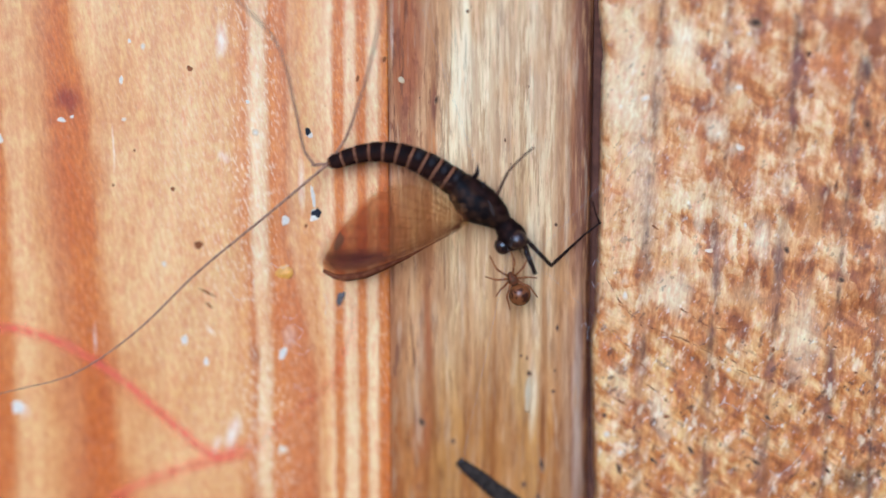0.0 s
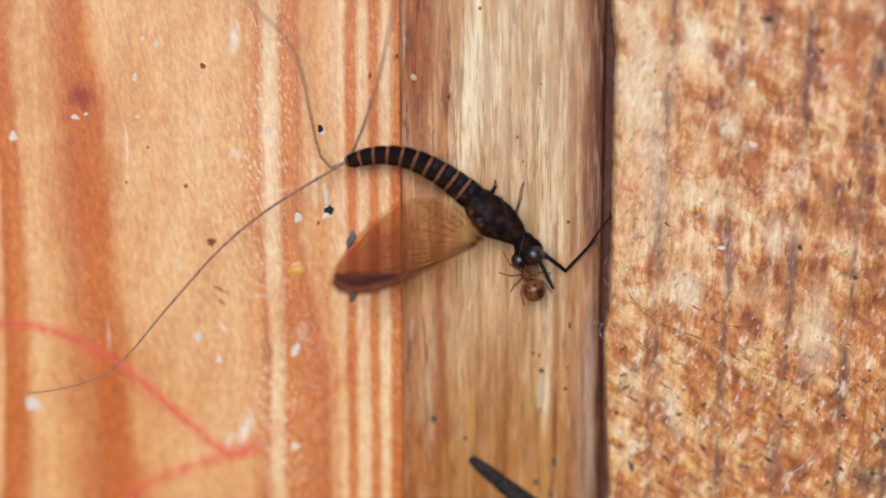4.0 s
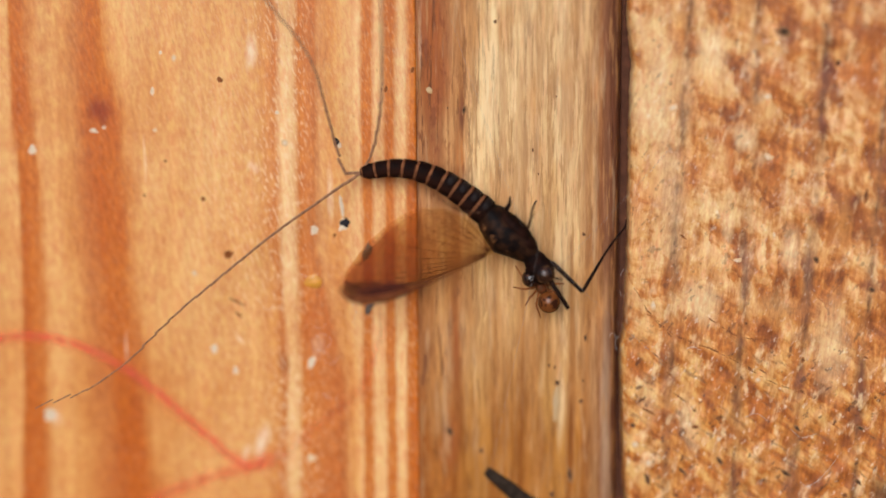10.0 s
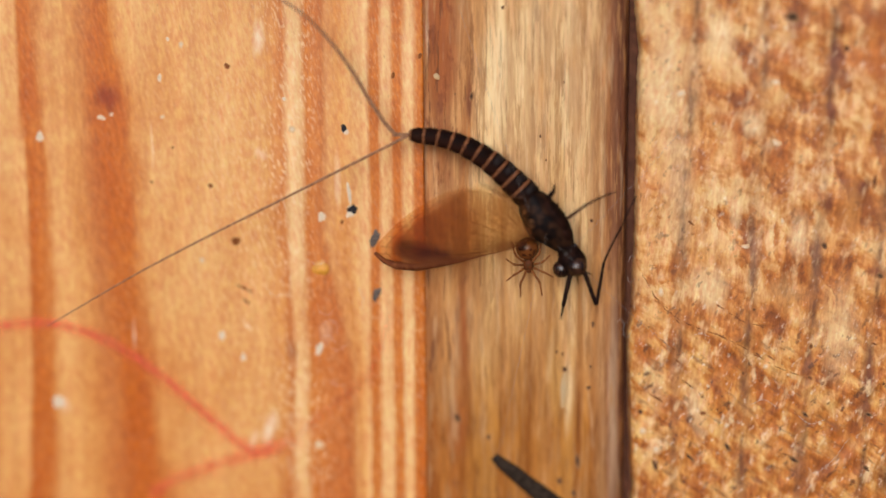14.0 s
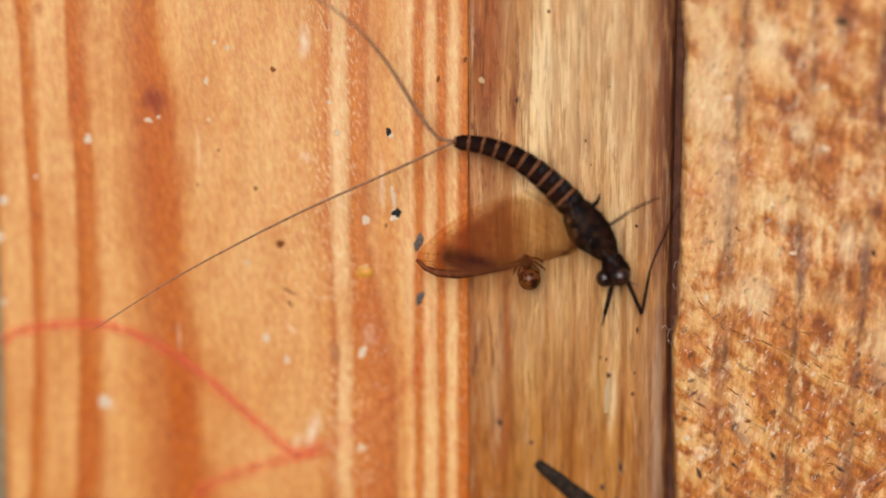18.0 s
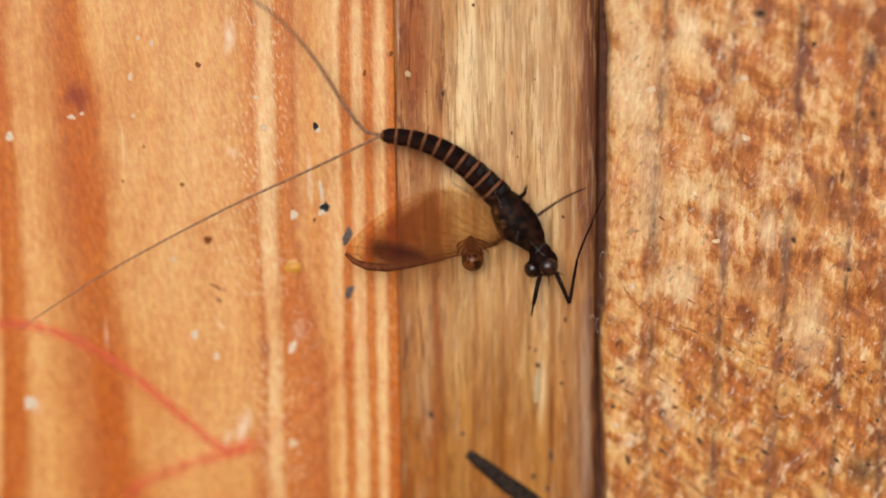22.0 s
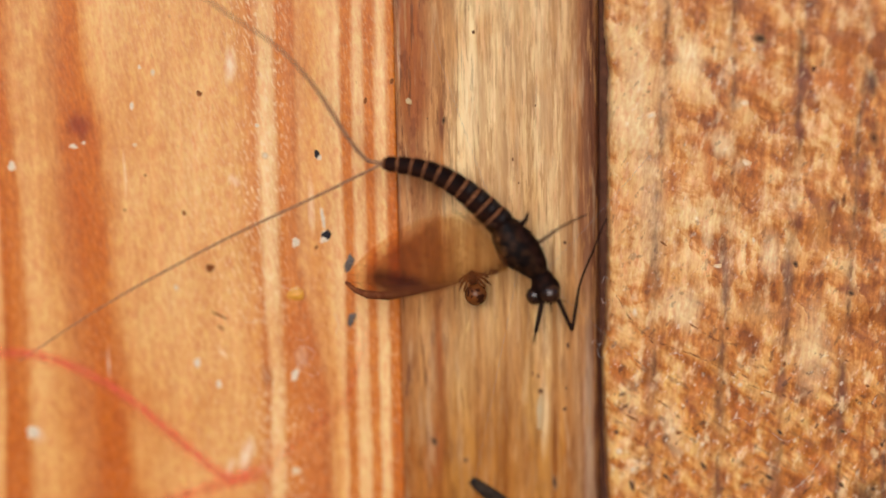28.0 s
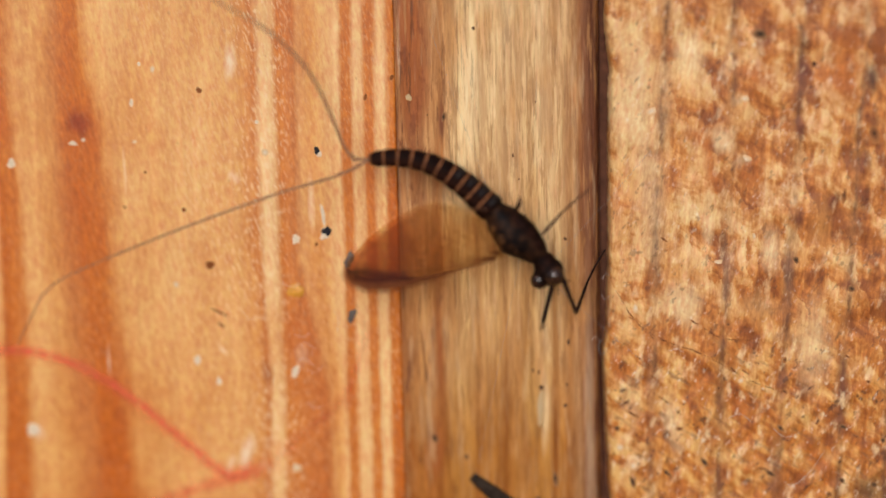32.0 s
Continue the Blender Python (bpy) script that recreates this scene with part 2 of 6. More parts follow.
LIGHT, PALE, ORANGE = (0.82, 0.466, 0.176), (0.86, 0.56, 0.27), (0.62, 0.205, 0.023)
BROWN, TAN, MIDTONE = (0.57, 0.162, 0.008), (0.75, 0.37, 0.11), (0.61, 0.235, 0.058)
UMBER, BUFF = (0.40, 0.18, 0.07), (0.76, 0.51, 0.26)

# rings across the planed plank: place at the four heights of RING_Z, then the colour
RING_Z = (8.5, 0.1, -4.5, -9.0)
PLANK_RINGS_A = [
    (-18.34, -18.56, -18.65, -18.81, ORANGE), (-18.12, -18.30, -18.40, -18.55, LIGHT), (-17.44, -17.37, -17.46, -17.80, LIGHT), (-17.37, -17.29, -17.38, -17.72, BROWN),
    (-16.92, -16.95, -17.08, -17.48, ORANGE), (-16.58, -16.64, -16.78, -17.12, LIGHT), (-15.68, -15.58, -15.68, -16.03, LIGHT), (-15.61, -15.51, -15.61, -15.96, BROWN),
    (-15.05, -14.95, -15.00, -15.35, ORANGE), (-14.42, -14.42, -14.48, -14.78, LIGHT), (-13.50, -13.50, -13.40, -13.30, TAN), (-13.10, -13.10, -12.85, -12.80, MIDTONE),
    (-12.65, -12.40, -12.40, -12.10, BROWN), (-12.25, -11.75, -11.50, -10.95, BROWN), (-11.90, -11.35, -11.00, -10.40, TAN), (-11.20, -10.60, -10.20, -9.60, LIGHT),
    (-7.00, -6.90, -6.70, -6.80, LIGHT),
]
PLANK_RINGS_B = [
    (-6.75, -6.55, -6.25, -6.40, TAN), (-6.12, -6.15, -5.92, -6.06, (0.62, 0.22, 0.045)), (-5.85, -5.93, -5.72, -5.86, PALE), (-5.42, -5.52, -5.40, -5.52, PALE), (-5.15, -5.22, -5.18, -5.28, ORANGE),
    (-4.90, -5.02, -4.65, -4.60, (0.64, 0.235, 0.05)), (-4.68, -4.82, -3.85, -3.80, (0.58, 0.20, 0.04)), (-4.50, -4.65, -3.62, -3.60, (0.74, 0.385, 0.14)), (-3.92, -3.95, -3.48, -3.48, TAN), (-3.60, -3.62, -3.35, -3.35, LIGHT), (-3.05, -3.10, -3.17, -3.20, PALE),
    (-2.93, -2.98, -3.07, -3.11, ORANGE), (-2.62, -2.74, -2.82, -2.85, ORANGE), (-2.51, -2.60, -2.68, -2.72, PALE), (-2.27, -2.33, -2.36, -2.38, PALE), (-2.17, -2.21, -2.23, -2.25, ORANGE),
]
PLANK_RINGS_C = [
    (-1.86, -1.94, -1.96, -1.98, ORANGE), (-1.76, -1.82, -1.84, -1.86, PALE), (-1.49, -1.53, -1.56, -1.59, PALE), (-1.39, -1.43, -1.46, -1.48, ORANGE), (-1.04, -1.10, -1.18, -1.24, BROWN),
]
BATTEN_RINGS_A = [
    (-1.06, -1.15, -1.20, -1.30, (0.22, 0.08, 0.03)), (-0.98, -1.05, -1.10, -1.20, (0.46, 0.21, 0.085)), (-0.60, -0.75, -0.85, -0.95, (0.50, 0.25, 0.105)), (-0.30, -0.50, -0.60, -0.70, (0.54, 0.28, 0.12)),
    (0.10, -0.15, -0.20, -0.35, (0.62, 0.36, 0.165)), (0.45, 0.20, 0.10, -0.05, (0.57, 0.29, 0.115)), (0.65, 0.45, 0.35, 0.15, (0.62, 0.34, 0.145)), (0.90, 0.70, 0.60, 0.45, (0.70, 0.46, 0.23)),
    (1.25, 1.10, 1.05, 0.95, (0.76, 0.54, 0.29)), (1.75, 1.60, 1.50, 1.40, (0.76, 0.53, 0.28)), (1.90, 1.75, 1.65, 1.55, (0.58, 0.34, 0.14)), (2.10, 1.90, 1.85, 1.75, BUFF),
]
BATTEN_RINGS_B = [
    (2.60, 2.45, 2.40, 2.35, (0.72, 0.48, 0.23)), (2.85, 2.70, 2.62, 2.58, (0.48, 0.25, 0.09)), (3.00, 2.85, 2.80, 2.75, BUFF), (3.15, 3.10, 3.05, 3.00, (0.70, 0.47, 0.24)), (3.30, 3.25, 3.20, 3.15, (0.62, 0.38, 0.16)),
    (3.70, 3.65, 3.60, 3.55, (0.70, 0.46, 0.21)), (3.90, 3.88, 3.85, 3.80, (0.78, 0.57, 0.34)), (4.25, 4.22, 4.20, 4.15, (0.76, 0.54, 0.30)), (4.40, 4.36, 4.34, 4.30, (0.54, 0.30, 0.12)), (4.65, 4.60, 4.60, 4.55, BUFF),
    (4.95, 4.92, 4.90, 4.90, (0.50, 0.26, 0.10)), (5.15, 5.15, 5.15, 5.18, (0.56, 0.34, 0.17)),
]
# rounded edge: shade painted into the colour, darker towards the gap
BATTEN_EDGE_SHADE = [(5.32, 5.31, 5.34, 5.39, UMBER), (5.46, 5.45, 5.48, 5.51, (0.30, 0.14, 0.07)), (5.71, 5.74, 5.80, 5.85, (0.19, 0.075, 0.038)), (5.94, 6.00, 6.05, 6.09, (0.10, 0.034, 0.018))]
# dark streaks along the sawn board at the same heights
SAWN_STREAKS = [(5.74, 5.80, 5.90, 5.95), (8.29, 7.90, 7.84, 7.69), (10.59, 10.38, 10.19, 10.11), (12.96, 12.58, 12.37, 12.12), (15.04, 14.65, 14.43, 14.31), (16.53, 16.06, 15.98, 15.95), (18.58, 18.36, 18.32, 18.31)]


def scale_shading(nt, place, sx, sz, lean):
    """Shading of overlapping torn scales, for use as colour: a value that falls across each scale from its lower left
    to its upper right, then starts anew.
    """
    mp = nt.nodes.new("ShaderNodeMapping")
    mp.inputs["Scale"].default_value, mp.inputs["Rotation"].default_value = (sx, 0, sz), (0, radians(lean), 0)
    nt.links.new(place, mp.inputs["Vector"])
    cells = node(nt, "ShaderNodeTexVoronoi", Scale=1.0, Randomness=1.0)
    nt.links.new(mp.outputs[0], cells.inputs["Vector"])
    off = nt.nodes.new("ShaderNodeVectorMath")
    off.operation = "SUBTRACT"
    nt.links.new(cells.outputs["Position"], off.inputs[0])
    nt.links.new(mp.outputs[0], off.inputs[1])
    dot = nt.nodes.new("ShaderNodeVectorMath")
    dot.operation = "DOT_PRODUCT"
    nt.links.new(off.outputs[0], dot.inputs[0])
    dot.inputs[1].default_value = (0.62, 0.0, 0.78)
    return dot.outputs["Value"]


def sawn_wood(torn, grime):
    """Rough-sawn face: dark streaks along the grain, torn orange flames above and slanting saw marks below."""
    m, nt, b = material("sawn_board_wood", 0.5, 0.3)
    uv = nt.nodes.new("ShaderNodeUVMap")
    uv.uv_map = "grain"
    sep = nt.nodes.new("ShaderNodeSeparateXYZ")
    nt.links.new(uv.outputs[0], sep.inputs[0])
    across, up = sep.outputs[0], sep.outputs[1]
    low = span(nt, up, 0.36, 0.46, 1.0, 0.0)
    fibre = grain_noise(nt, 2600, 480, 4.0, 0.6)
    lift = math_node(nt, "MULTIPLY", math_node(nt, "SUBTRACT", fibre), 0.36)
    col = mix(nt, "MIX", span(nt, grain_noise(nt, 430, 260, 3.0), 0.38, 0.62), (0.82, 0.52, 0.235), (0.76, 0.39, 0.13))
    # flames: torn grain that leans down to the right, its edges combed out along the fibres
    lean = math_node(nt, "ADD", span(nt, across, 0.5, 2.6, -0.05, 0.075), span(nt, up, 0.5, 0.8, 0.0, 0.02))
    flame = math_node(nt, "ADD", math_node(nt, "ADD", grain_noise(nt, 520, 950, 5.0, 0.66, -34.0, distort=0.5), lift), lean)
    # relief shading of the scales, painted into flame and saw-mark colour
    flame = math_node(nt, "ADD", flame, math_node(nt, "MULTIPLY", scale_shading(nt, warped(nt, 0.0009, 0.0012, 1500, 1000, 9.0), 1150, 700, -12.0), 0.13))
    saw = math_node(nt, "ADD", math_node(nt, "ADD", grain_noise(nt, 560, 1500, 4.5, 0.62, -36.0, distort=0.3), math_node(nt, "MULTIPLY", lift, 0.8)), span(nt, across, 0.5, 2.6, 0.02, 0.055))
    saw = math_node(nt, "ADD", saw, math_node(nt, "MULTIPLY", scale_shading(nt, warped(nt, 0.0004, 0.0005, 2100, 1500, 4.0), 1500, 1900, -35.0), 0.09))
    torn_up = math_node(nt, "ADD", math_node(nt, "MULTIPLY", saw, low), math_node(nt, "MULTIPLY", flame, span(nt, low, 0.0, 1.0, 1.0, 0.0)))
    col = mix(nt, "MIX", span(nt, torn_up, 0.43, 0.54, 0.0, 0.8), col, (0.65, 0.275, 0.062))
    col = mix(nt, "MIX", span(nt, torn_up, 0.51, 0.61, 0.0, 0.85), col, (0.52, 0.165, 0.028))
    col = mix(nt, "MIX", span(nt, torn_up, 0.60, 0.70, 0.0, 0.8), col, (0.29, 0.088, 0.024))
    col = mix(nt, "MULTIPLY", 0.55, col, mix(nt, "MIX", span(nt, fibre, 0.36, 0.66), (1.10, 1.12, 1.14), (0.62, 0.45, 0.30)))
    col = mix(nt, "MULTIPLY", math_node(nt, "MULTIPLY", low, 0.85), col, (0.94, 0.86, 0.62))
    # streaks along the grain
    wob = math_node(nt, "MULTIPLY", math_node(nt, "SUBTRACT", grain_noise(nt, 1300, 500, 4.0, 0.6)), 0.16)
    ring = math_node(nt, "PINGPONG", math_node(nt, "ADD", across, wob), 0.5)
    broken = span(nt, grain_noise(nt, 900, 300, 4.0, 0.6), 0.40, 0.60)
    col = mix(nt, "MIX", math_node(nt, "MULTIPLY", span(nt, ring, 0.02, 0.15, 0.55, 0.0), span(nt, broken, 0.0, 1.0, 0.45, 1.0)), col, (0.37, 0.16, 0.055))
    core = span(nt, grain_noise(nt, 1700, 520, 4.0, 0.62), 0.47, 0.58)
    col = mix(nt, "MIX", math_node(nt, "MULTIPLY", span(nt, ring, 0.01, 0.085, 0.8, 0.0), core), col, (0.15, 0.055, 0.022))
    col = blots(nt, col, warped(nt, 0.0005, 0.0016, 1300, 330), torn, 0.25)
    col = blots(nt, col, warped(nt, 0.0005, 0.0008, 1900, 900, 3.0), grime, 0.2)
    # short fibre ends with painted highlights, dark pits in the saw marks and painted glints on torn fibre
    fleckn = grain_noise(nt, 2500, 1100, 4.0, 0.6, -12.0)
    col = mix(nt, "MIX", math_node(nt, "MULTIPLY", span(nt, fleckn, 0.56, 0.68), span(nt, low, 0.0, 1.0, 0.45, 0.7)), col, (0.88, 0.61, 0.32))
    scratch = span(nt, grain_noise(nt, 1000, 4200, 4.0, 0.62, -34.0), 0.57, 0.66)
    col = mix(nt, "MIX", math_node(nt, "MULTIPLY", math_node(nt, "MULTIPLY", scratch, low), 0.6), col, (0.25, 0.10, 0.045))
    dark_pits = span(nt, grain_noise(nt, 3800, 2200, 4.0, 0.62, -35.0), 0.615, 0.66)
    col = mix(nt, "MIX", math_node(nt, "MULTIPLY", dark_pits, span(nt, low, 0.0, 1.0, 0.45, 0.75)), col, (0.11, 0.045, 0.024))
    glint = span(nt, grain_noise(nt, 6400, 3600, 3.0, 0.6, -30.0), 0.61, 0.70)
    col = mix(nt, "MIX", math_node(nt, "MULTIPLY", glint, span(nt, low, 0.0, 1.0, 0.3, 0.55)), col, (0.89, 0.71, 0.52))
    fine = grain_noise(nt, 8000, 2400, 5.0, 0.68, -8.0)
    col = mix(nt, "OVERLAY", 0.5, col, mix(nt, "MIX", span(nt, fine, 0.32, 0.68), (0.2, 0.17, 0.14), (0.8, 0.8, 0.8)))
    nt.links.new(col, b.inputs["Base Color"])
    nt.links.new(span(nt, fleckn, 0.4, 0.7, 0.58, 0.32), b.inputs["Roughness"])
    relief = math_node(nt, "ADD", math_node(nt, "ADD", fine, fibre), math_node(nt, "SUBTRACT", fleckn, math_node(nt, "MULTIPLY", torn_up, 0.7)))
    bump(nt, b, math_node(nt, "SUBTRACT", relief, math_node(nt, "MULTIPLY", math_node(nt, "MULTIPLY", scratch, low), 0.8)), 0.5, 0.00007)
    return m


# stains and scars: place in millimetres, half width, half height, lean, colour, strength
RED, DEEP, KNOT = (0.50, 0.12, 0.008), (0.53, 0.15, 0.014), (0.28, 0.042, 0.004)
PLANK_STAINS = [
    ((-12.40, 4.9), 1.1, 1.5, 0, RED, 0.85), ((-11.75, 1.2), 0.35, 2.4, -7, RED, 0.6), ((-11.2, -4.2), 0.35, 2.6, -6, RED, 0.5), ((-12.42, 5.10), 0.56, 0.50, 0, KNOT, 1.0), ((-12.91, 6.9), 0.5, 0.9, 0, RED, 0.4), ((-12.5, 3.6), 0.5, 0.3, 0, RED, 0.5), ((-5.96, -4.07), 0.28, 0.62, 0, (0.36, 0.10, 0.02), 0.85),
    ((-9.50, -6.34), 0.28, 0.26, 0, DEEP, 0.7), ((-11.45, -6.07), 0.32, 0.6, 0, RED, 0.7), ((-16.57, 8.30), 0.3, 0.4, 0, DEEP, 0.6), ((-11.5, 2.4), 0.55, 1.5, -6, DEEP, 0.6), ((-11.9, -2.0), 0.6, 2.2, 0, DEEP, 0.35)]
SCUFF = (0.92, 0.74, 0.54)
PLANK_SCUFFS = [
    ((-6.89, 7.08), 0.26, 0.75, 8, SCUFF, 0.75), ((-6.91, 3.09), 0.26, 0.26, 0, SCUFF, 0.6), ((-10.84, 3.42), 0.06, 1.0, 0, SCUFF, 0.7), ((-11.79, -3.52), 0.08, 0.8, 0, SCUFF, 0.6), ((-6.86, -6.92), 0.3, 0.85, 18, SCUFF, 0.8),
    ((-7.46, -7.37), 0.2, 0.5, 20, SCUFF, 0.6), ((-14.50, -6.20), 0.3, 0.5, 0, SCUFF, 0.4), ((-7.58, -3.22), 0.3, 0.14, 60, SCUFF, 0.6), ((-4.19, 2.15), 0.14, 1.3, 0, SCUFF, 0.5), ((-4.71, -3.37), 0.35, 0.5, 0, SCUFF, 0.25)]
RINGS = PLANK_RINGS_A + PLANK_RINGS_B + PLANK_RINGS_C
PLANK_WOOD = plank_wood([c for *_, c in RINGS], PLANK_STAINS, PLANK_SCUFFS)
BATTEN = BATTEN_RINGS_A + BATTEN_RINGS_B + BATTEN_EDGE_SHADE
RUSSET, HONEY, MILK = (0.34, 0.10, 0.026), (0.60, 0.33, 0.10), (0.82, 0.63, 0.40)
BATTEN_STAINS_LIT_EDGE = [
    ((-0.60, 8.0), 1.0, 3.4, 0, RUSSET, 0.95), ((-0.45, 6.0), 0.75, 1.9, 0, RUSSET, 0.85), ((-0.55, 3.4), 0.45, 1.6, 0, RUSSET, 0.45), ((0.48, 5.0), 0.13, 1.0, 0, (0.17, 0.05, 0.02), 0.8), ((0.45, 3.2), 0.2, 1.3, 0, (0.44, 0.15, 0.035), 0.7), ((0.22, -3.4), 0.26, 2.6, 0, RUSSET, 0.75),
    ((0.0, -6.9), 0.45, 1.4, 5, RUSSET, 0.75), ((3.1, 3.6), 0.14, 1.8, 0, (0.48, 0.24, 0.09), 0.6), ((5.15, 5.8), 0.16, 0.6, 0, (0.44, 0.17, 0.05), 0.8), ((3.5, -5.0), 0.4, 2.2, 0, HONEY, 0.6), ((4.0, -5.6), 0.2, 1.9, 0, MILK, 0.55),
    # last blot below: the lit lower edge, its light painted in
    ((1.5, 5.8), 0.45, 3.0, 0, MILK, 0.45), ((-0.95, 7.4), 0.08, 1.6, 0, (0.70, 0.52, 0.38), 0.6), ((3.75, 2.0), 0.6, 1.4, 0, HONEY, 0.35), ((5.58, -6.0), 0.25, 5.5, 0, (0.46, 0.31, 0.21), 0.7)]
BATTEN_WOOD = batten_wood([c for *_, c in BATTEN], BATTEN_STAINS_LIT_EDGE)
CREAMY, EMBER, BLOOD, SMOKE, FAWN = (0.86, 0.60, 0.31), (0.49, 0.14, 0.022), (0.17, 0.045, 0.022), (0.50, 0.31, 0.16), (0.62, 0.42, 0.23)
TORN = [
    ((7.3, 5.6), 0.9, 3.2, 0, CREAMY, 0.6), ((7.7, 2.2), 0.7, 2.6, 0, FAWN, 0.45), ((9.07, 7.0), 0.7, 0.8, 0, CREAMY, 0.8), ((10.2, 4.2), 0.5, 0.7, -15, CREAMY, 0.85), ((9.4, 4.0), 0.28, 1.0, -38, EMBER, 0.9), ((9.8, 3.0), 0.35, 0.7, -20, EMBER, 0.8),
    ((11.4, 6.3), 0.8, 1.1, 0, EMBER, 0.6), ((11.4, 2.9), 0.7, 1.2, -10, EMBER, 0.55), ((11.9, 0.3), 0.45, 1.1, 0, CREAMY, 0.75), ((9.75, 1.2), 0.3, 1.0, 0, CREAMY, 0.7), ((8.8, -1.6), 0.9, 0.9, 0, CREAMY, 0.75), ((6.65, 1.9), 0.3, 1.1, 0, EMBER, 0.6)]
TORN += [
    ((14.1, 6.6), 1.0, 2.0, 0, EMBER, 0.7), ((13.6, 1.0), 0.5, 1.4, 0, (0.62, 0.27, 0.07), 0.6), ((6.5, -3.9), 0.35, 0.8, 0, EMBER, 0.75), ((11.5, -1.9), 1.0, 0.7, 0, (0.68, 0.36, 0.12), 0.5), ((13.4, -3.2), 0.8, 2.2, 0, CREAMY, 0.55),
    ((9.4, -4.4), 0.5, 1.0, -40, EMBER, 0.6), ((10.9, -5.2), 0.5, 1.1, -36, EMBER, 0.7), ((8.5, -6.0), 0.45, 1.4, -12, CREAMY, 0.6), ((11.4, -7.4), 0.5, 1.4, -20, EMBER, 0.6), ((13.6, -7.4), 0.7, 1.6, -10, EMBER, 0.65), ((7.1, -5.2), 0.5, 1.2, 0, CREAMY, 0.4)]
GRIME = [
    ((12.95, 6.4), 0.35, 0.7, 0, BLOOD, 0.9), ((12.86, 4.4), 0.3, 0.5, 0, BLOOD, 0.85), ((12.8, 1.3), 0.22, 0.4, 0, BLOOD, 0.8), ((14.07, 1.9), 0.3, 0.3, 0, BLOOD, 0.75), ((15.0, 3.2), 0.35, 0.5, 0, BLOOD, 0.8), ((15.05, 1.9), 0.3, 0.7, 0, BLOOD, 0.8),
    ((15.2, 6.1), 0.4, 0.7, 0, (0.08, 0.035, 0.025), 0.85), ((15.3, 4.7), 0.35, 0.5, 0, BLOOD, 0.7), ((10.72, 5.4), 0.35, 0.3, 0, SMOKE, 0.7), ((10.8, 3.35), 0.45, 0.3, -30, SMOKE, 0.75), ((8.3, 5.2), 0.35, 2.2, 0, SMOKE, 0.3), ((7.9, 0.8), 0.4, 2.0, 0, SMOKE, 0.3)]
GRIME += [
    ((12.5, -0.6), 0.25, 1.3, 0, (0.24, 0.11, 0.06), 0.75), ((10.38, -0.6), 0.22, 1.4, 0, (0.28, 0.14, 0.08), 0.7), ((14.6, -1.0), 0.5, 0.25, 0, BLOOD, 0.6), ((12.5, -2.9), 0.8, 0.3, 0, (0.34, 0.14, 0.05), 0.6), ((12.35, -4.4), 0.25, 0.9, 0, (0.24, 0.08, 0.04), 0.7),
    ((10.2, -5.3), 0.22, 1.2, 0, BLOOD, 0.6), ((14.4, -4.9), 0.3, 1.6, 0, BLOOD, 0.65), ((15.4, -8.4), 0.9, 0.9, 0, (0.07, 0.04, 0.03), 0.7), ((7.75, -4.5), 0.25, 1.6, 0, (0.40, 0.18, 0.08), 0.6), ((10.1, -8.4), 0.3, 0.9, 0, BLOOD, 0.5), ((12.1, -7.8), 0.25, 1.4, 0, (0.30, 0.11, 0.05), 0.6)]
SAWN_WOOD = sawn_wood(TORN, GRIME)
WHITE = plain("white_paint_fleck", (0.82, 0.65, 0.46), 0.55, 0.15, soft=0.5, rim=(0.82, 0.60, 0.38))
CREAM = plain("pale_scar_and_glint", (0.82, 0.64, 0.43), 0.5, 0.3, soft=0.95, rim=(0.74, 0.44, 0.2))
BLACK = plain("black_grit", (0.014, 0.011, 0.014), 0.6, 0.2)
SLATE = plain("dark_grey_splinter", (0.06, 0.036, 0.024), 0.7, 0.06, 0.5, soft=0.8, rim=(0.36, 0.17, 0.07))
UMBRE = plain("soft_brown_dirt", (0.13, 0.055, 0.028), 0.7, 0.06, 0.5, soft=0.9, rim=(0.46, 0.18, 0.06))
ASH = plain("grey_flake", (0.20, 0.15, 0.12), 0.6, 0.2, 0.75, 16000)
SLIVER = plain("grey_sliver_wood", (0.05, 0.034, 0.024), 0.9, 0.03, 0.6, 5000)
STRAND = plain("pale_batten_fibre", (0.60, 0.42, 0.22), 0.6, 0.3, soft=0.9, rim=(0.54, 0.33, 0.14))
SCRATCH = plain("dark_scratch", (0.28, 0.10, 0.038), 0.7, 0.06, 0.5)
RUST = plain("rust_brown_speck", (0.28, 0.085, 0.02), 0.6, 0.08, 0.5, soft=0.3, rim=(0.45, 0.17, 0.05))
AMBER = plain("amber_resin", (0.80, 0.35, 0.035), 0.3, 0.3, 0.3)


def red_crayon():
    m, nt, b = material("red_crayon", 0.6, 0.3)
    b.inputs["Base Color"].default_value = (0.97, 0.15, 0.065, 1)
    uv = nt.nodes.new("ShaderNodeUVMap")
    uv.uv_map = "stroke"
    sep = nt.nodes.new("ShaderNodeSeparateXYZ")
    nt.links.new(uv.outputs[0], sep.inputs[0])
    side = span(nt, math_node(nt, "ABSOLUTE", math_node(nt, "SUBTRACT", sep.outputs[0])), 0.05, 0.5, 1.0, 0.0)
    wear = span(nt, grain_noise(nt, 5200, 2600, 4.0, 0.6), 0.28, 0.66, 0.35, 0.95)
    press = sep.outputs[1]
    a = math_node(nt, "MULTIPLY", math_node(nt, "MULTIPLY", side, wear), press)
    nt.links.new(a, b.inputs["Alpha"])
    return m


CRAYON = red_crayon()


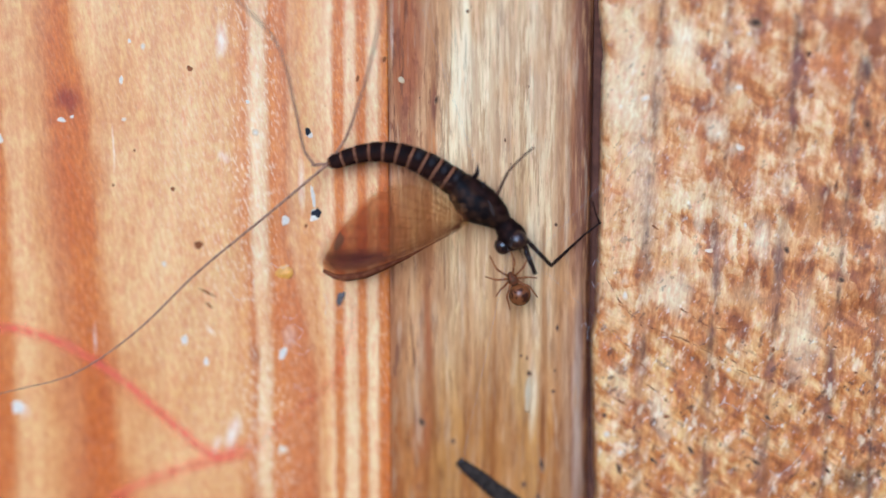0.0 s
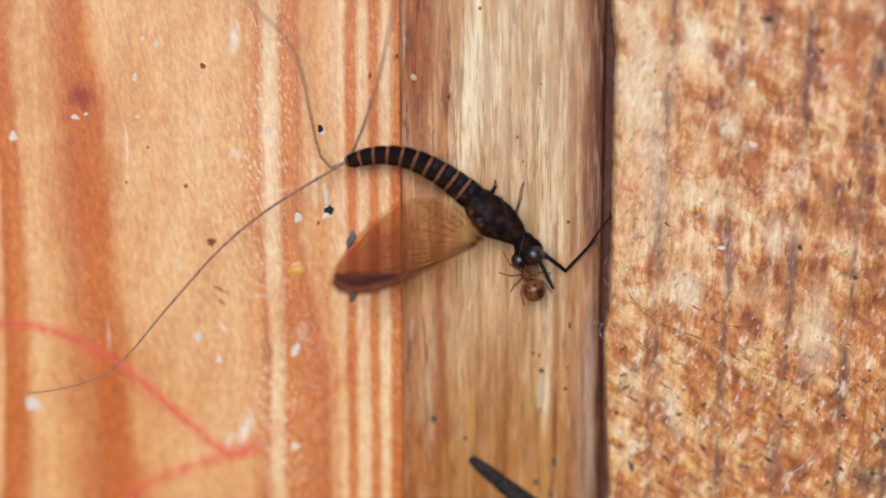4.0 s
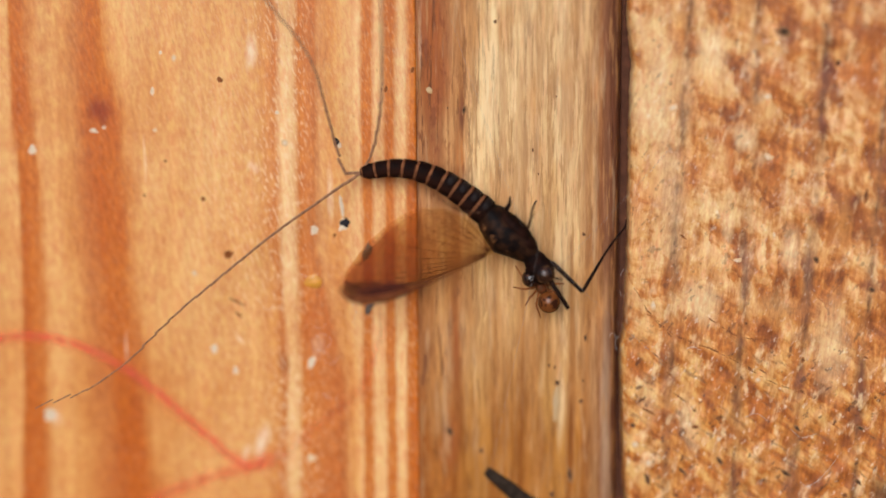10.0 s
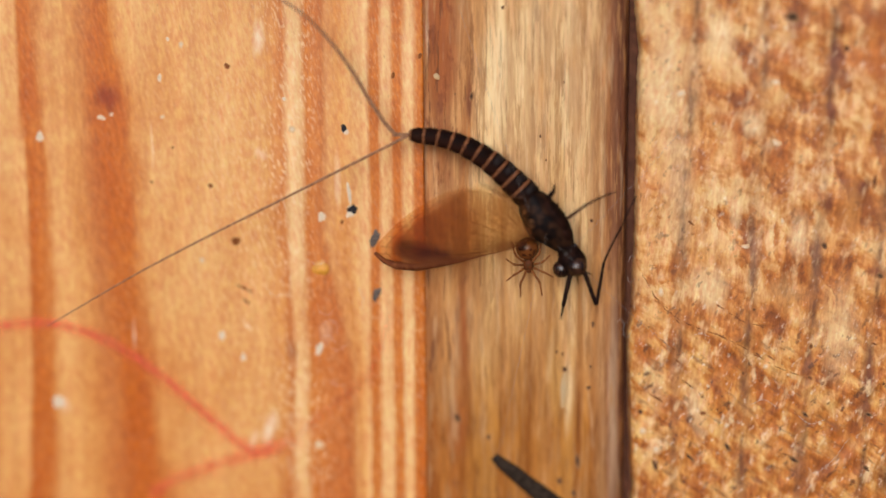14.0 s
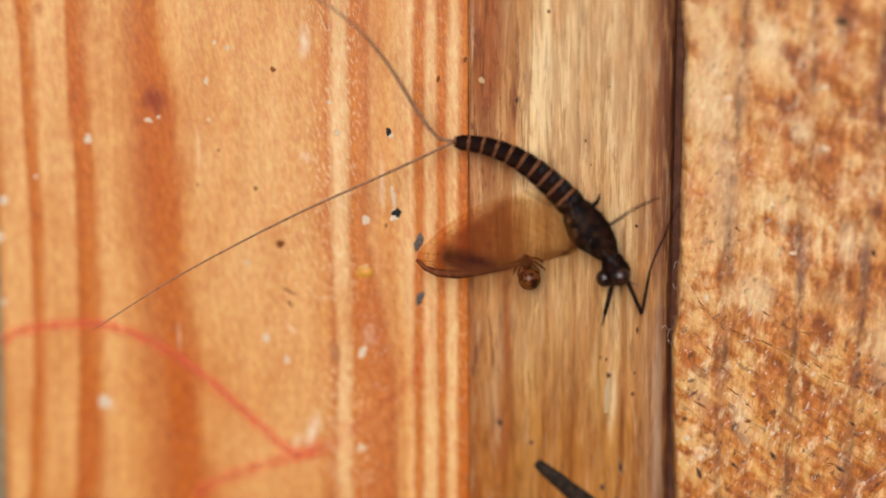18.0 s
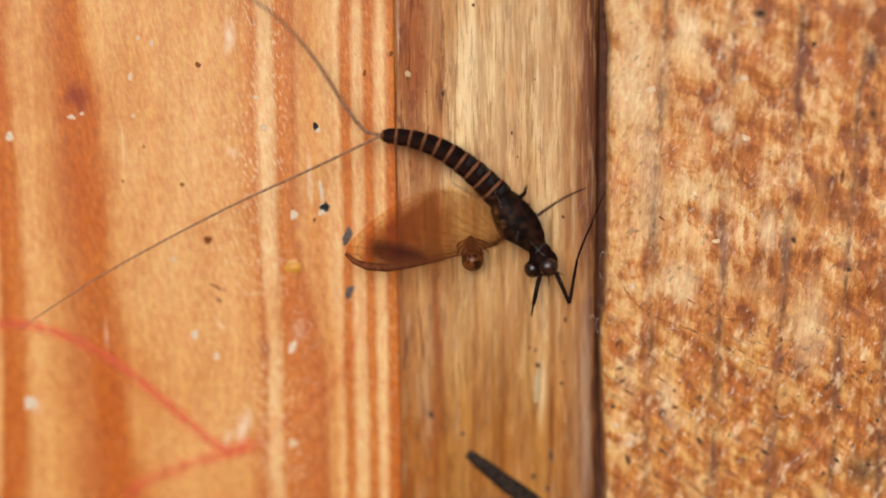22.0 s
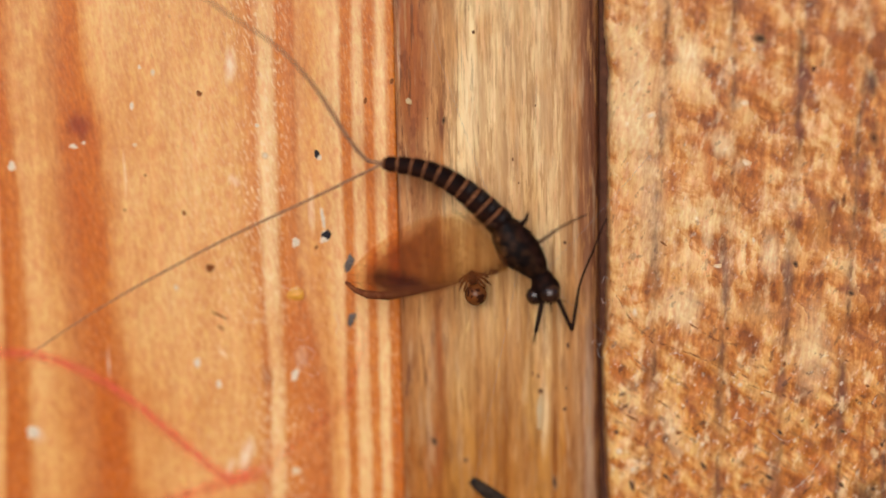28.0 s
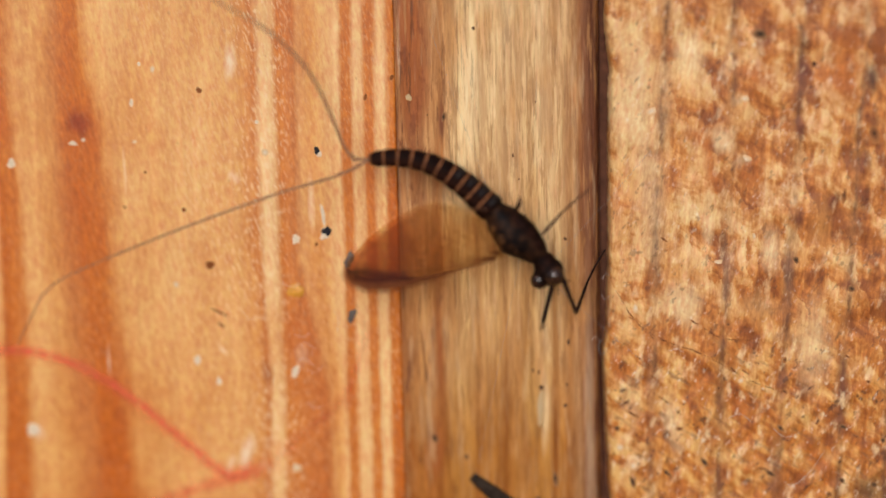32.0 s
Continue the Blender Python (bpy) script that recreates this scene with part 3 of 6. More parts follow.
# ---- building helpers ----
def part(name, bm, mat, parent=None, label="", smooth=True):
    me = bpy.data.meshes.new(name)
    bm.to_mesh(me)
    bm.free()
    if smooth:
        me.polygons.foreach_set("use_smooth", [True] * len(me.polygons))
    me.materials.append(mat)
    ob = new(name, me)
    if parent is not None:
        ob.parent = parent
    if label:
        ob["label"] = label
    return ob


def grid_mesh(name, cols, rows, place, grain, mat):
    """A sheet of cols x rows corners; place and grain give each corner's metres and its grain map."""
    verts = [place(i, j) for j in range(rows) for i in range(cols)]
    faces = [(j * cols + i, j * cols + i + 1, (j + 1) * cols + i + 1, (j + 1) * cols + i) for j in range(rows - 1) for i in range(cols - 1)]
    me = bpy.data.meshes.new(name)
    me.from_pydata(verts, [], faces)
    layer = me.uv_layers.new(name="grain")
    uvs = np.array([grain(*v) for v in verts], dtype=np.float32)
    idx = np.empty(len(me.loops), dtype=np.int32)
    me.loops.foreach_get("vertex_index", idx)
    layer.data.foreach_set("uv", uvs[idx].ravel())
    me.polygons.foreach_set("use_smooth", [True] * len(me.polygons))
    me.materials.append(mat)
    return new(name, me)


def level(rows, z):
    """Where lines that are known at the heights of RING_Z stand at the height z."""
    i = next((k for k in range(1, len(RING_Z) - 1) if z > RING_Z[k]), len(RING_Z) - 1)
    f = (z - RING_Z[i - 1]) / (RING_Z[i] - RING_Z[i - 1])
    return rows[i - 1] + (rows[i] - rows[i - 1]) * f


def ring_map(lines):
    rows = np.array([l[:4] for l in lines]).T
    n = len(lines) - 1

    def grain(x, y, z):
        x, z = x / MM, min(max(z / MM, -12.5), 12.5)
        return float(np.interp(x, np.maximum.accumulate(level(rows, z) + np.arange(n + 1) * 1e-6), np.arange(n + 1))) / n, (z + 12.5) / 25

    return grain


def spread(lo, hi, step, out):
    """Places that lie close together from lo to hi and reach out to -out and out with wide steps."""
    inner = list(np.arange(lo, hi + step / 2, step))
    return [-out, -out * 0.5, lo - 3] + inner + [hi + 3, out * 0.5, out]


def rough(x, z, s, seed=0.0):
    return noise.noise(Vector((x * s, seed, z * s)))


# ---- the wall: three boards side by side ----
HEIGHT = 60.0
ZS = spread(-13, 13, 0.25, HEIGHT)
plank_map = ring_map(RINGS)
SEAM = -1.11
PLANK_LEFT = -18.48


def plank_y(x, z):
    return 0.03 * rough(x, z * 0.3, 1.1)


def batten_y(x, z):
    return 0.09 + 0.05 * rough(x, z * 0.12, 1.6, 5) + 0.02 * rough(x, z * 0.3, 4.0, 8)


def plank_face():
    xs = [PLANK_LEFT - 0.02, PLANK_LEFT - 0.02, PLANK_LEFT + 0.06] + list(np.linspace(PLANK_LEFT + 0.2, SEAM - 0.12, 90)) + [SEAM - 0.02, SEAM, SEAM]
    ys = [4.0, 0.12, 0.02] + [0.0] * 90 + [0.005, 0.025, 4.0]

    def place(i, j):
        z = ZS[j]
        zc = min(max(z, -13), 13)
        lean = (float(np.interp(zc, RING_Z[::-1], RINGS[0][3::-1])) - PLANK_LEFT) * max(0.0, 1 - i / 60)
        x = xs[i] + lean + (0.02 * rough(xs[i], zc, 0.6, 3) if i < 5 or i > 92 else 0)
        return x * MM, (ys[i] + plank_y(x, zc)) * MM, z * MM

    ob = grid_mesh("wall_plank", len(xs), len(ZS), place, plank_map, PLANK_WOOD)
    return tagged(ob, "planed pine plank with orange growth rings and flecks of paint", "plank", kind="structure")


batten_map = ring_map(BATTEN)


def batten_face():
    e = BATTEN[-1][1]
    xs = list(np.linspace(SEAM + 0.015, e - 0.95, 52)) + [e - 0.75, e - 0.6, e - 0.45, e - 0.3, e - 0.16, e - 0.06, e, e + 0.02]
    ys = [0.09] * 52 + [0.095, 0.11, 0.14, 0.19, 0.27, 0.42, 0.75, 4.0]

    def place(i, j):
        z = ZS[j]
        zc = min(max(z, -13), 13)
        x = xs[i]
        y = ys[i] - 0.09 + batten_y(x, zc)
        return x * MM, y * MM, z * MM

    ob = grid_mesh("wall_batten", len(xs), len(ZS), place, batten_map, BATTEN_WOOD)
    return tagged(ob, "weathered beige wooden batten with a rounded grey edge, its shade painted in", "batten", kind="structure")


# sawn board: its torn edge wanders along the height
EDGE_Z = [13, 8.08, 6.75, 5.60, 4.05, 0.71, -0.89, -2.51, -3.32, -4.34, -6.41, -8.93, -13]
EDGE_X = [6.09, 6.20, 6.36, 6.32, 6.30, 6.31, 6.27, 6.23, 6.09, 6.12, 6.19, 6.32, 6.36]


def edge_x(z):
    return float(np.interp(z, EDGE_Z[::-1], EDGE_X[::-1])) + 0.05 * rough(0, z, 1.3, 2) + 0.035 * rough(0, z, 5.0, 4)


def sawn_y(x, z):
    """Depth of the sawn face in millimetres: scallops above, slanting saw scratches below, furrows along the streaks."""
    low = min(max((-1.2 - z - 0.15 * (x - 6)) / 2.5, 0), 1)
    y = -0.10 + 0.10 * rough(x, z * 0.8, 0.55, 1)
    y += (1 - low) * 0.08 * rough(x * 0.9 + z * 0.5, z * 0.9, 1.1, 6) + (1 - low) * 0.025 * rough(x, z, 3.2, 9)
    a, c = x * 0.77 + z * 0.64, z * 0.77 - x * 0.64
    y += low * (0.06 * noise.noise(Vector((a * 0.7, 3, c * 2.6))) + 0.02 * rough(x, z, 2.6, 7)) + 0.014 * rough(x, z, 7.0, 11)
    return y


def sawn_board():
    s = [0.04, 0.0, 0.0, 0.05, 0.14] + list(np.arange(0.25, 14.6, 0.075)) + [18, 30, 54]
    d = [4.0, 1.2, 0.32, 0.12, 0.03] + [0.0] * (len(s) - 5)
    zs = spread(-12.5, 12.5, 0.075, HEIGHT)
    streaks = np.array(SAWN_STREAKS).T
    edges = [edge_x(min(max(z, -13), 13)) for z in zs]

    def place(i, j):
        z = zs[j]
        zc = min(max(z, -13), 13)
        x = edges[j] + s[i]
        y = sawn_y(min(x, 22), zc) * min(1.0, 0.3 + i / 9) + d[i]
        return x * MM, y * MM, z * MM

    def grain(x, y, z):
        x, z = x / MM, min(max(z / MM, -12.5), 12.5)
        return float(np.interp(x, level(streaks, z), np.arange(len(SAWN_STREAKS)))), (z + 12.5 + 0.15 * (x - 6)) / 25

    ob = grid_mesh("wall_sawn_board", len(s), len(zs), place, grain, SAWN_WOOD)
    return tagged(ob, "rough-sawn orange-brown board with torn fibres and dark streaks", "board", kind="structure")


def slab(name, x0, x1, y0, y1, mat, label):
    bm = bmesh.new()
    bmesh.ops.create_cube(bm, size=1)
    bmesh.ops.transform(bm, matrix=Matrix.Translation(((x0 + x1) / 2 * MM, (y0 + y1) / 2 * MM, 0)) @ Matrix.Diagonal(((x1 - x0) * MM, (y1 - y0) * MM, HEIGHT * 2 * MM, 1)), verts=bm.verts)
    bmesh.ops.bevel(bm, geom=bm.edges, offset=0.15 * MM, segments=2, affect="EDGES")
    return tagged(part(name, bm, mat, smooth=False), label, "board", kind="structure")


plank = plank_face()
batten = batten_face()
sawn = sawn_board()
MOSSY = plain("grey_green_board", (0.34, 0.27, 0.15), 0.7, 0.3, 0.5, 1500)
# dark brown of the added strip and backing stands in for the gap's shade
GAP_SHADE = plain("gap_shade_brown", (0.12, 0.044, 0.022), 0.8, 0.2, 0.4, 2500)
slab("wall_next_board", -HEIGHT, PLANK_LEFT - 0.05, 0.25, 4.0, MOSSY, "grey-green weathered board beside the plank")
slab("wall_gap_strip", BATTEN[-1][1] - 0.1, BATTEN[-1][1] + 1.2, 0.85, 4.0, GAP_SHADE, "strip added deep in the gap between the boards, dark in place of shade")
slab("wall_backing", -HEIGHT, HEIGHT, 4.05, 8.0, GAP_SHADE, "unseen backing added behind the gap between the boards, dark in place of shade")


# ---- small things on the boards ----
def lump(rx, rz, thick, seed, flat=0.0, sides=14, rings=4):
    """An uneven flake: rounded outline, domed front, sunk a little at the back."""
    r = random.Random(seed)
    bm = bmesh.new()
    k = [1 + r.uniform(-0.42, 0.36) for _ in range(sides)]
    k = [(k[i - 1] + 4 * k[i] + k[(i + 1) % sides]) / 6 for i in range(sides)]
    loops = []
    for q in range(rings + 1):
        f = math.cos(q / rings * math.pi / 2 * (1 - flat))
        hgt = math.sin(q / rings * math.pi / 2)
        loops.append([bm.verts.new((rx * k[i] * f * math.cos(2 * math.pi * i / sides), -thick * hgt * (1 + r.uniform(-0.2, 0.2)) + thick * 0.25, rz * k[i] * f * math.sin(2 * math.pi * i / sides))) for i in range(sides)])
    for a, b in zip(loops, loops[1:]):
        for i in range(sides):
            bm.faces.new((a[i], a[(i + 1) % sides], b[(i + 1) % sides], b[i]))
    bm.faces.new(loops[-1])
    bm.faces.new(loops[0][::-1])
    bmesh.ops.recalc_face_normals(bm, faces=bm.faces)
    return bm


def fleck(name, at, size, mat, label, category, group="", turn=0.0, thick=0.03, face="plank", parent=None):
    """A fleck at (x, z) in millimetres, size (half width, half height)."""
    y = {"plank": plank_y, "batten": batten_y, "sawn": sawn_y}[face](*at)
    bm = lump(size[0] * MM, size[1] * MM, thick * 0.45 * MM, hash((round(at[0] * 100), round(at[1] * 100))) % 9999)
    ob = part(name, bm, mat, parent)
    ob.matrix_basis = pose(at[0] * MM, (y - 0.006) * MM, at[1] * MM, 0, turn, 0)
    if parent is None:
        tagged(ob, label, category, group)
    return ob


P = 0.02
for at, rx, rz, turn in (
        ((-14.96, 3.68), 8, 9, 0), ((-12.66, 4.37), 8, 4, 10), ((-12.27, 4.49), 4, 3, 0), ((-10.12, 7.11), 3, 4, 0), ((-4.79, 0.84), 8, 9, 20),
        ((-6.03, 4.99), 4, 4, 0), ((-8.51, -3.49), 6, 11, 10), ((-7.75, -4.32), 6, 9, 0), ((-14.76, -6.05), 14, 14, 0), ((-18.26, 1.45), 8, 10, 0),
        ((-18.53, 0.08), 9, 11, 0), ((-10.47, 5.76), 4, 8, 0), ((-16.99, 2.33), 4, 4, 0), ((-4.96, -3.96), 6, 12, 20)):
    fleck("paint_fleck", at, (rx * P, rz * P), WHITE, "tiny fleck of white paint on the planed plank", "paint fleck", "paint flecks on the plank", turn)
for at, rx, rz, turn in (
        ((-9.65, 6.91), 4, 7, 0), ((-5.77, 3.95), 6, 7, 0),
        ((-5.03, -7.55), 10, 8, 0), ((-18.44, -2.37), 10, 6, 0),
        ((-10.43, 4.39), 5, 4, 0), ((-9.16, -0.75), 5, 7, 0)):
    fleck("wood_scar", at, (rx * P, rz * P), CREAM, "pale scuffed scar in the planed plank", "scar", "scars in the plank", turn, 0.012)
for at, rx, rz in (((-3.92, 3.95), 6.5, 6.5), ((-3.67, 1.11), 8, 10)):
    fleck("black_grit", at, (rx * P, rz * P), BLACK, "black grit speck stuck on the planed plank", "grit", "grit specks on the plank", 25, 0.06)
fleck("paint_sliver", (-3.79, 1.71), (3.5 * P, 20 * P), WHITE, "thin sliver of white paint above a black speck", "paint fleck", turn=-6, thick=0.03)
fleck("paint_sliver", (-3.73, 0.99), (8.5 * P, 12 * P), WHITE, "white paint rim under a black speck", "paint fleck", turn=25, thick=0.025)
fleck("paint_sliver", (-3.88, 3.89), (6.5 * P, 7.5 * P), WHITE, "white paint rim under a black speck", "paint fleck", turn=-20, thick=0.025)
fleck("resin_drop", (-4.88, -1.02), (15 * P, 14 * P), AMBER, "small drop of yellow amber resin on the plank", "resin drop", turn=10, thick=0.1)
fleck("grey_flake", (-2.89, 0.07), (8 * P, 17 * P), ASH, "flake of grey lint caught on the plank", "flake", "grey flakes on the plank", 18, 0.09)
fleck("grey_flake", (-2.86, -1.99), (7 * P, 14 * P), ASH, "flake of grey lint caught on the plank", "flake", "grey flakes on the plank", 18, 0.07)
for at, rx, rz, turn in (((-7.93, -0.05), 9, 8, 30), ((-8.05, 6.18), 5, 4, 0), ((-8.77, 1.93), 5, 4, 30), ((-10.09, 3.30), 2.5, 3, 0), ((-2.15, 5.82), 3, 7, 12), ((-1.20, 6.47), 3, 6, 25),
                         ((-8.01, 6.13), 5, 4, 0), ((-7.65, -1.78), 17, 2.2, 27), ((-7.60, -2.24), 9, 2.2, 35), ((-10.90, 2.08), 3, 3, 0), ((-4.06, 0.64), 3, 5, 0)):
    fleck("brown_speck", at, (rx * P, rz * P), RUST, "rust-brown speck of dirt on the plank", "speck", "brown specks on the plank", turn, 0.025)
for at, rx, rz, turn in (((0.56, 5.03), 5, 12, 8), ((1.66, 8.10), 4, 5, 0), ((4.85, -3.00), 4, 10, 0), ((3.78, -4.08), 4, 6, 0), ((3.58, -4.02), 3, 6, 0), ((4.78, -4.56), 3, 5, 0), ((4.71, -5.33), 7, 6, 0),
                         ((3.86, -4.67), 6, 9, -20), ((0.02, -6.52), 9, 13, -20), ((1.14, -7.20), 7, 7, 0), ((4.37, -8.07), 7, 22, -8), ((3.70, -8.79), 7, 11, 0), ((4.20, -9.25), 8, 9, 0), ((-0.00, 5.13), 2, 3, 0),
                         ((2.97, 3.66), 3, 4, 0), ((3.17, 2.82), 2.5, 3, 0), ((3.78, 5.51), 2, 3, 0), ((4.76, 0.70), 6, 5, 30)):
    fleck("dark_speck", at, (rx * P * 0.7, rz * P * 0.75), SLATE, "dark grey speck of grit on the batten", "speck", "dark specks on the batten", turn, 0.04, "batten")
fleck("torn_fibre", (-0.65, 5.75), (7 * P, 5 * P), STRAND, "pale torn fibre on the batten", "fibre", turn=30, thick=0.04, face="batten")
fleck("torn_fibre", (3.83, -5.40), (6 * P, 34 * P), STRAND, "pale streak of torn fibre on the batten", "fibre", turn=3, thick=0.015, face="batten")

# splinters and dirt of the sawn board
for at, rx, rz, turn in (
        ((7.10, -8.09), 6, 20, -22), ((8.28, -7.74), 4, 19, -50), ((9.65, -7.39), 5, 16, -40), ((11.98, -7.78), 5, 15, -58), ((12.30, -6.14), 6, 9, -50), ((8.74, -6.13), 8, 5, 0), ((6.57, -6.14), 7, 7, 0),
        ((14.49, -6.11), 10, 5, 22), ((14.88, -6.42), 13, 2.5, 22), ((15.87, -6.61), 6, 8, 0), ((14.01, -8.53), 6, 6, 0), ((14.45, -8.04), 5, 12, -45), ((15.58, -8.21), 9, 7, 0), ((16.34, -8.39), 3, 3, 0),
        ((7.81, -4.25), 2.5, 10, -45), ((7.10, -5.61), 2, 20, -58), ((12.43, -4.82), 8, 4, 25), ((10.12, -4.70), 4, 8, -20), ((10.60, -3.98), 2.5, 9, -50), ((11.05, -4.10), 2, 14, -58), ((9.30, -3.34), 2, 14, -60),
        ((12.76, -0.12), 7, 9, -20), ((10.41, -2.38), 6, 5, 0), ((8.17, 0.67), 3, 10, -55), ((14.66, -1.15), 10, 7, 30)):
    fleck("splinter", at, (rx * P * 0.8, rz * P * 0.8), UMBRE if rx * rz < 45 else SLATE, "dark splinter of dirt on the sawn board", "splinter", "splinters on the sawn board", turn, 0.05, "sawn")
for at, rx, rz, turn in (
        ((11.45, 7.63), 15, 11, 0), ((7.23, -6.36), 6, 2, 35), ((7.33, -6.61), 9, 2, 20), ((10.08, -7.62), 10, 2, 0),
        ((11.65, -7.60), 13, 2, 8), ((12.72, -6.75), 5, 3, 0), ((15.61, -5.18), 5, 7, 0), ((15.29, -4.47), 5, 4, 0), ((14.56, -3.56), 7, 3, 30), ((7.28, -3.52), 10, 2, 40), ((7.68, -3.82), 5, 2, 40), ((9.23, -2.28), 8, 2, 40), ((12.42, -3.68), 5, 7, 0)):
    fleck("dirt_speck", at, (rx * P * 0.8, rz * P * 0.8), UMBRE if rx * rz < 45 else SLATE, "grey-black dirt speck on the sawn board", "speck", "dirt specks on the sawn board", turn, 0.045, "sawn")
for at, rx, rz, turn in (((13.30, 6.57), 6, 22, 8), ((15.36, 4.16), 8, 20, -10), ((14.34, 2.08), 5, 12, 5)):
    fleck("dirt_stain", at, (rx * P, rz * P), UMBRE, "soft brown smudge of dirt on the sawn board", "smudge", "dirt smudges on the sawn board", turn, 0.02, "sawn")
# pale spots, white glints among them, set as flecks of pale colour
for at, rx, rz, turn in (
        ((10.06, -0.17), 12, 6, -10), ((7.77, 5.09), 13, 8, -30), ((10.95, 5.49), 9, 7, 0), ((11.01, 3.42), 11, 10, 20), ((11.25, 7.29), 6, 6, 0), ((7.13, -7.51), 8, 10, 10), ((7.21, -1.79), 7, 11, 0), ((11.30, 0.72), 4, 8, 0),
        ((10.90, -4.40), 7, 6, 0), ((12.81, -6.44), 5, 4, 0), ((9.57, -6.58), 6, 7, 0), ((10.13, -6.51), 4, 3, 0), ((6.66, -6.82), 8, 10, 0), ((8.90, -5.14), 5, 3, 40), ((11.66, -4.70), 4, 3, 0)):
    fleck("pale_spot", at, (rx * P * 0.8, rz * P * 0.8), CREAM, "pale spot on the sawn board", "wood chip", "pale chips on the sawn board", turn, 0.035, "sawn")


def sliver():
    """A long wedge of dark wood stuck to the batten, pointed at its upper end."""
    a, b = (1.32, -7.92), (3.63, -9.78)
    d = Vector((b[0] - a[0], b[1] - a[1]))
    n = Vector((-d.y, d.x)).normalized()
    bm = bmesh.new()
    rows = []
    for k in range(13):
        f = k / 12
        w = 0.16 + 0.27 * f ** 0.5 + 0.06 * rough(f * 6, 0, 2.0, 13)
        c = Vector(a) + d * f * 1.5
        rows.append([bm.verts.new(((c.x + n.x * w * s) * MM, (0.1 - hgt) * MM, (c.y + n.y * w * s) * MM)) for s, hgt in ((-1, -0.02), (-0.8, 0.14), (0, 0.2 + 0.05 * rough(f, 0, 9, 5)), (0.8, 0.12), (1, -0.02))])
    for p, q in zip(rows, rows[1:]):
        for i in range(4):
            bm.faces.new((p[i], p[i + 1], q[i + 1], q[i]))
    for r in (rows[0], rows[-1]):
        bm.faces.new(r)
    bmesh.ops.recalc_face_normals(bm, faces=bm.faces)
    return tagged(part("wood_sliver", bm, SLIVER), "long dark grey wood sliver stuck on the batten", "sliver")


sliver()


def tube(bm, pts, radii, sides=6):
    """Skins a tube round a line of points."""
    rings = []
    for i, p in enumerate(pts):
        d = (pts[min(i + 1, len(pts) - 1)] - pts[max(i - 1, 0)]).normalized()
        u = d.cross(Vector((0, 1, 0)))
        u = u.normalized() if u.length > 1e-6 else Vector((1, 0, 0))
        v = d.cross(u)
        rings.append([bm.verts.new(p + (u * math.cos(2 * math.pi * k / sides) + v * math.sin(2 * math.pi * k / sides)) * radii[i]) for k in range(sides)])
    for a, b in zip(rings, rings[1:]):
        for k in range(sides):
            bm.faces.new((a[k], a[(k + 1) % sides], b[(k + 1) % sides], b[k]))
    bm.faces.new(rings[0][::-1])
    bm.faces.new(rings[-1])
    return bm


def curve_points(pts, n):
    """n + 1 points evenly along a smooth line through pts (2D tuples or Vectors)."""
    pts = [Vector(p) for p in pts]
    full = [2 * pts[0] - pts[1]] + pts + [2 * pts[-1] - pts[-2]]
    fine = []
    for i in range(1, len(full) - 2):
        p0, p1, p2, p3 = full[i - 1:i + 3]
        for k in range(12):
            t = k / 12
            fine.append(0.5 * ((2 * p1) + (p2 - p0) * t + (2 * p0 - 5 * p1 + 4 * p2 - p3) * t * t + (3 * p1 - p0 - 3 * p2 + p3) * t ** 3))
    fine.append(pts[-1])
    run = [0.0]
    for a, b in zip(fine, fine[1:]):
        run.append(run[-1] + (b - a).length)
    return fine, run


def along(line, s):
    fine, run = line
    if s >= run[-1]:
        d = (fine[-1] - fine[-2]).normalized()
        return fine[-1] + d * (s - run[-1])
    i = max(1, int(np.searchsorted(run, s)))
    f = (s - run[i - 1]) / max(run[i] - run[i - 1], 1e-9)
    return fine[i - 1].lerp(fine[i], f)


for pts in ([(6.95, -2.07), (7.42, -2.36), (7.91, -2.81), (8.79, -3.15), (9.85, -3.59), (10.48, -3.98), (11.41, -4.48), (12.56, -4.91)], [(7.63, -4.12), (7.79, -4.22), (7.99, -4.40)], [(6.87, -5.48), (7.16, -5.60), (7.44, -5.75)],
            [(9.24, -2.28), (10.21, -2.86), (11.16, -2.96)], [(7.96, -4.93), (8.56, -5.36), (8.96, -5.81)], [(11.33, -7.68), (11.90, -7.72), (12.45, -8.01)], [(6.52, -1.14), (7.16, -2.16), (7.87, -2.91)]):
    line = curve_points(pts, 10)
    s, last = 0.0, line[1][-1]
    while s < last:
        run = min(rng.uniform(0.15, 0.7), last - s)
        n = max(4, int(run / 0.06))
        ps = [along(line, s + run * q / n) for q in range(n + 1)]
        ps = [Vector(((p.x + 0.05 * rough(s + q * 0.06, 0, 5.0, 31)) * MM, (sawn_y(p.x, p.y) + 0.006) * MM, (p.y + 0.05 * rough(s + q * 0.06, 0, 4.0, 37)) * MM)) for q, p in enumerate(ps)]
        fat = rng.uniform(0.008, 0.024)
        part("saw_scratch", tube(bmesh.new(), ps, [(0.004 + fat * math.sin(math.pi * q / n)) * MM for q in range(n + 1)], 5), SCRATCH, sawn, "dark jagged scratch across the grain")
        s += run + rng.uniform(0.02, 0.15)


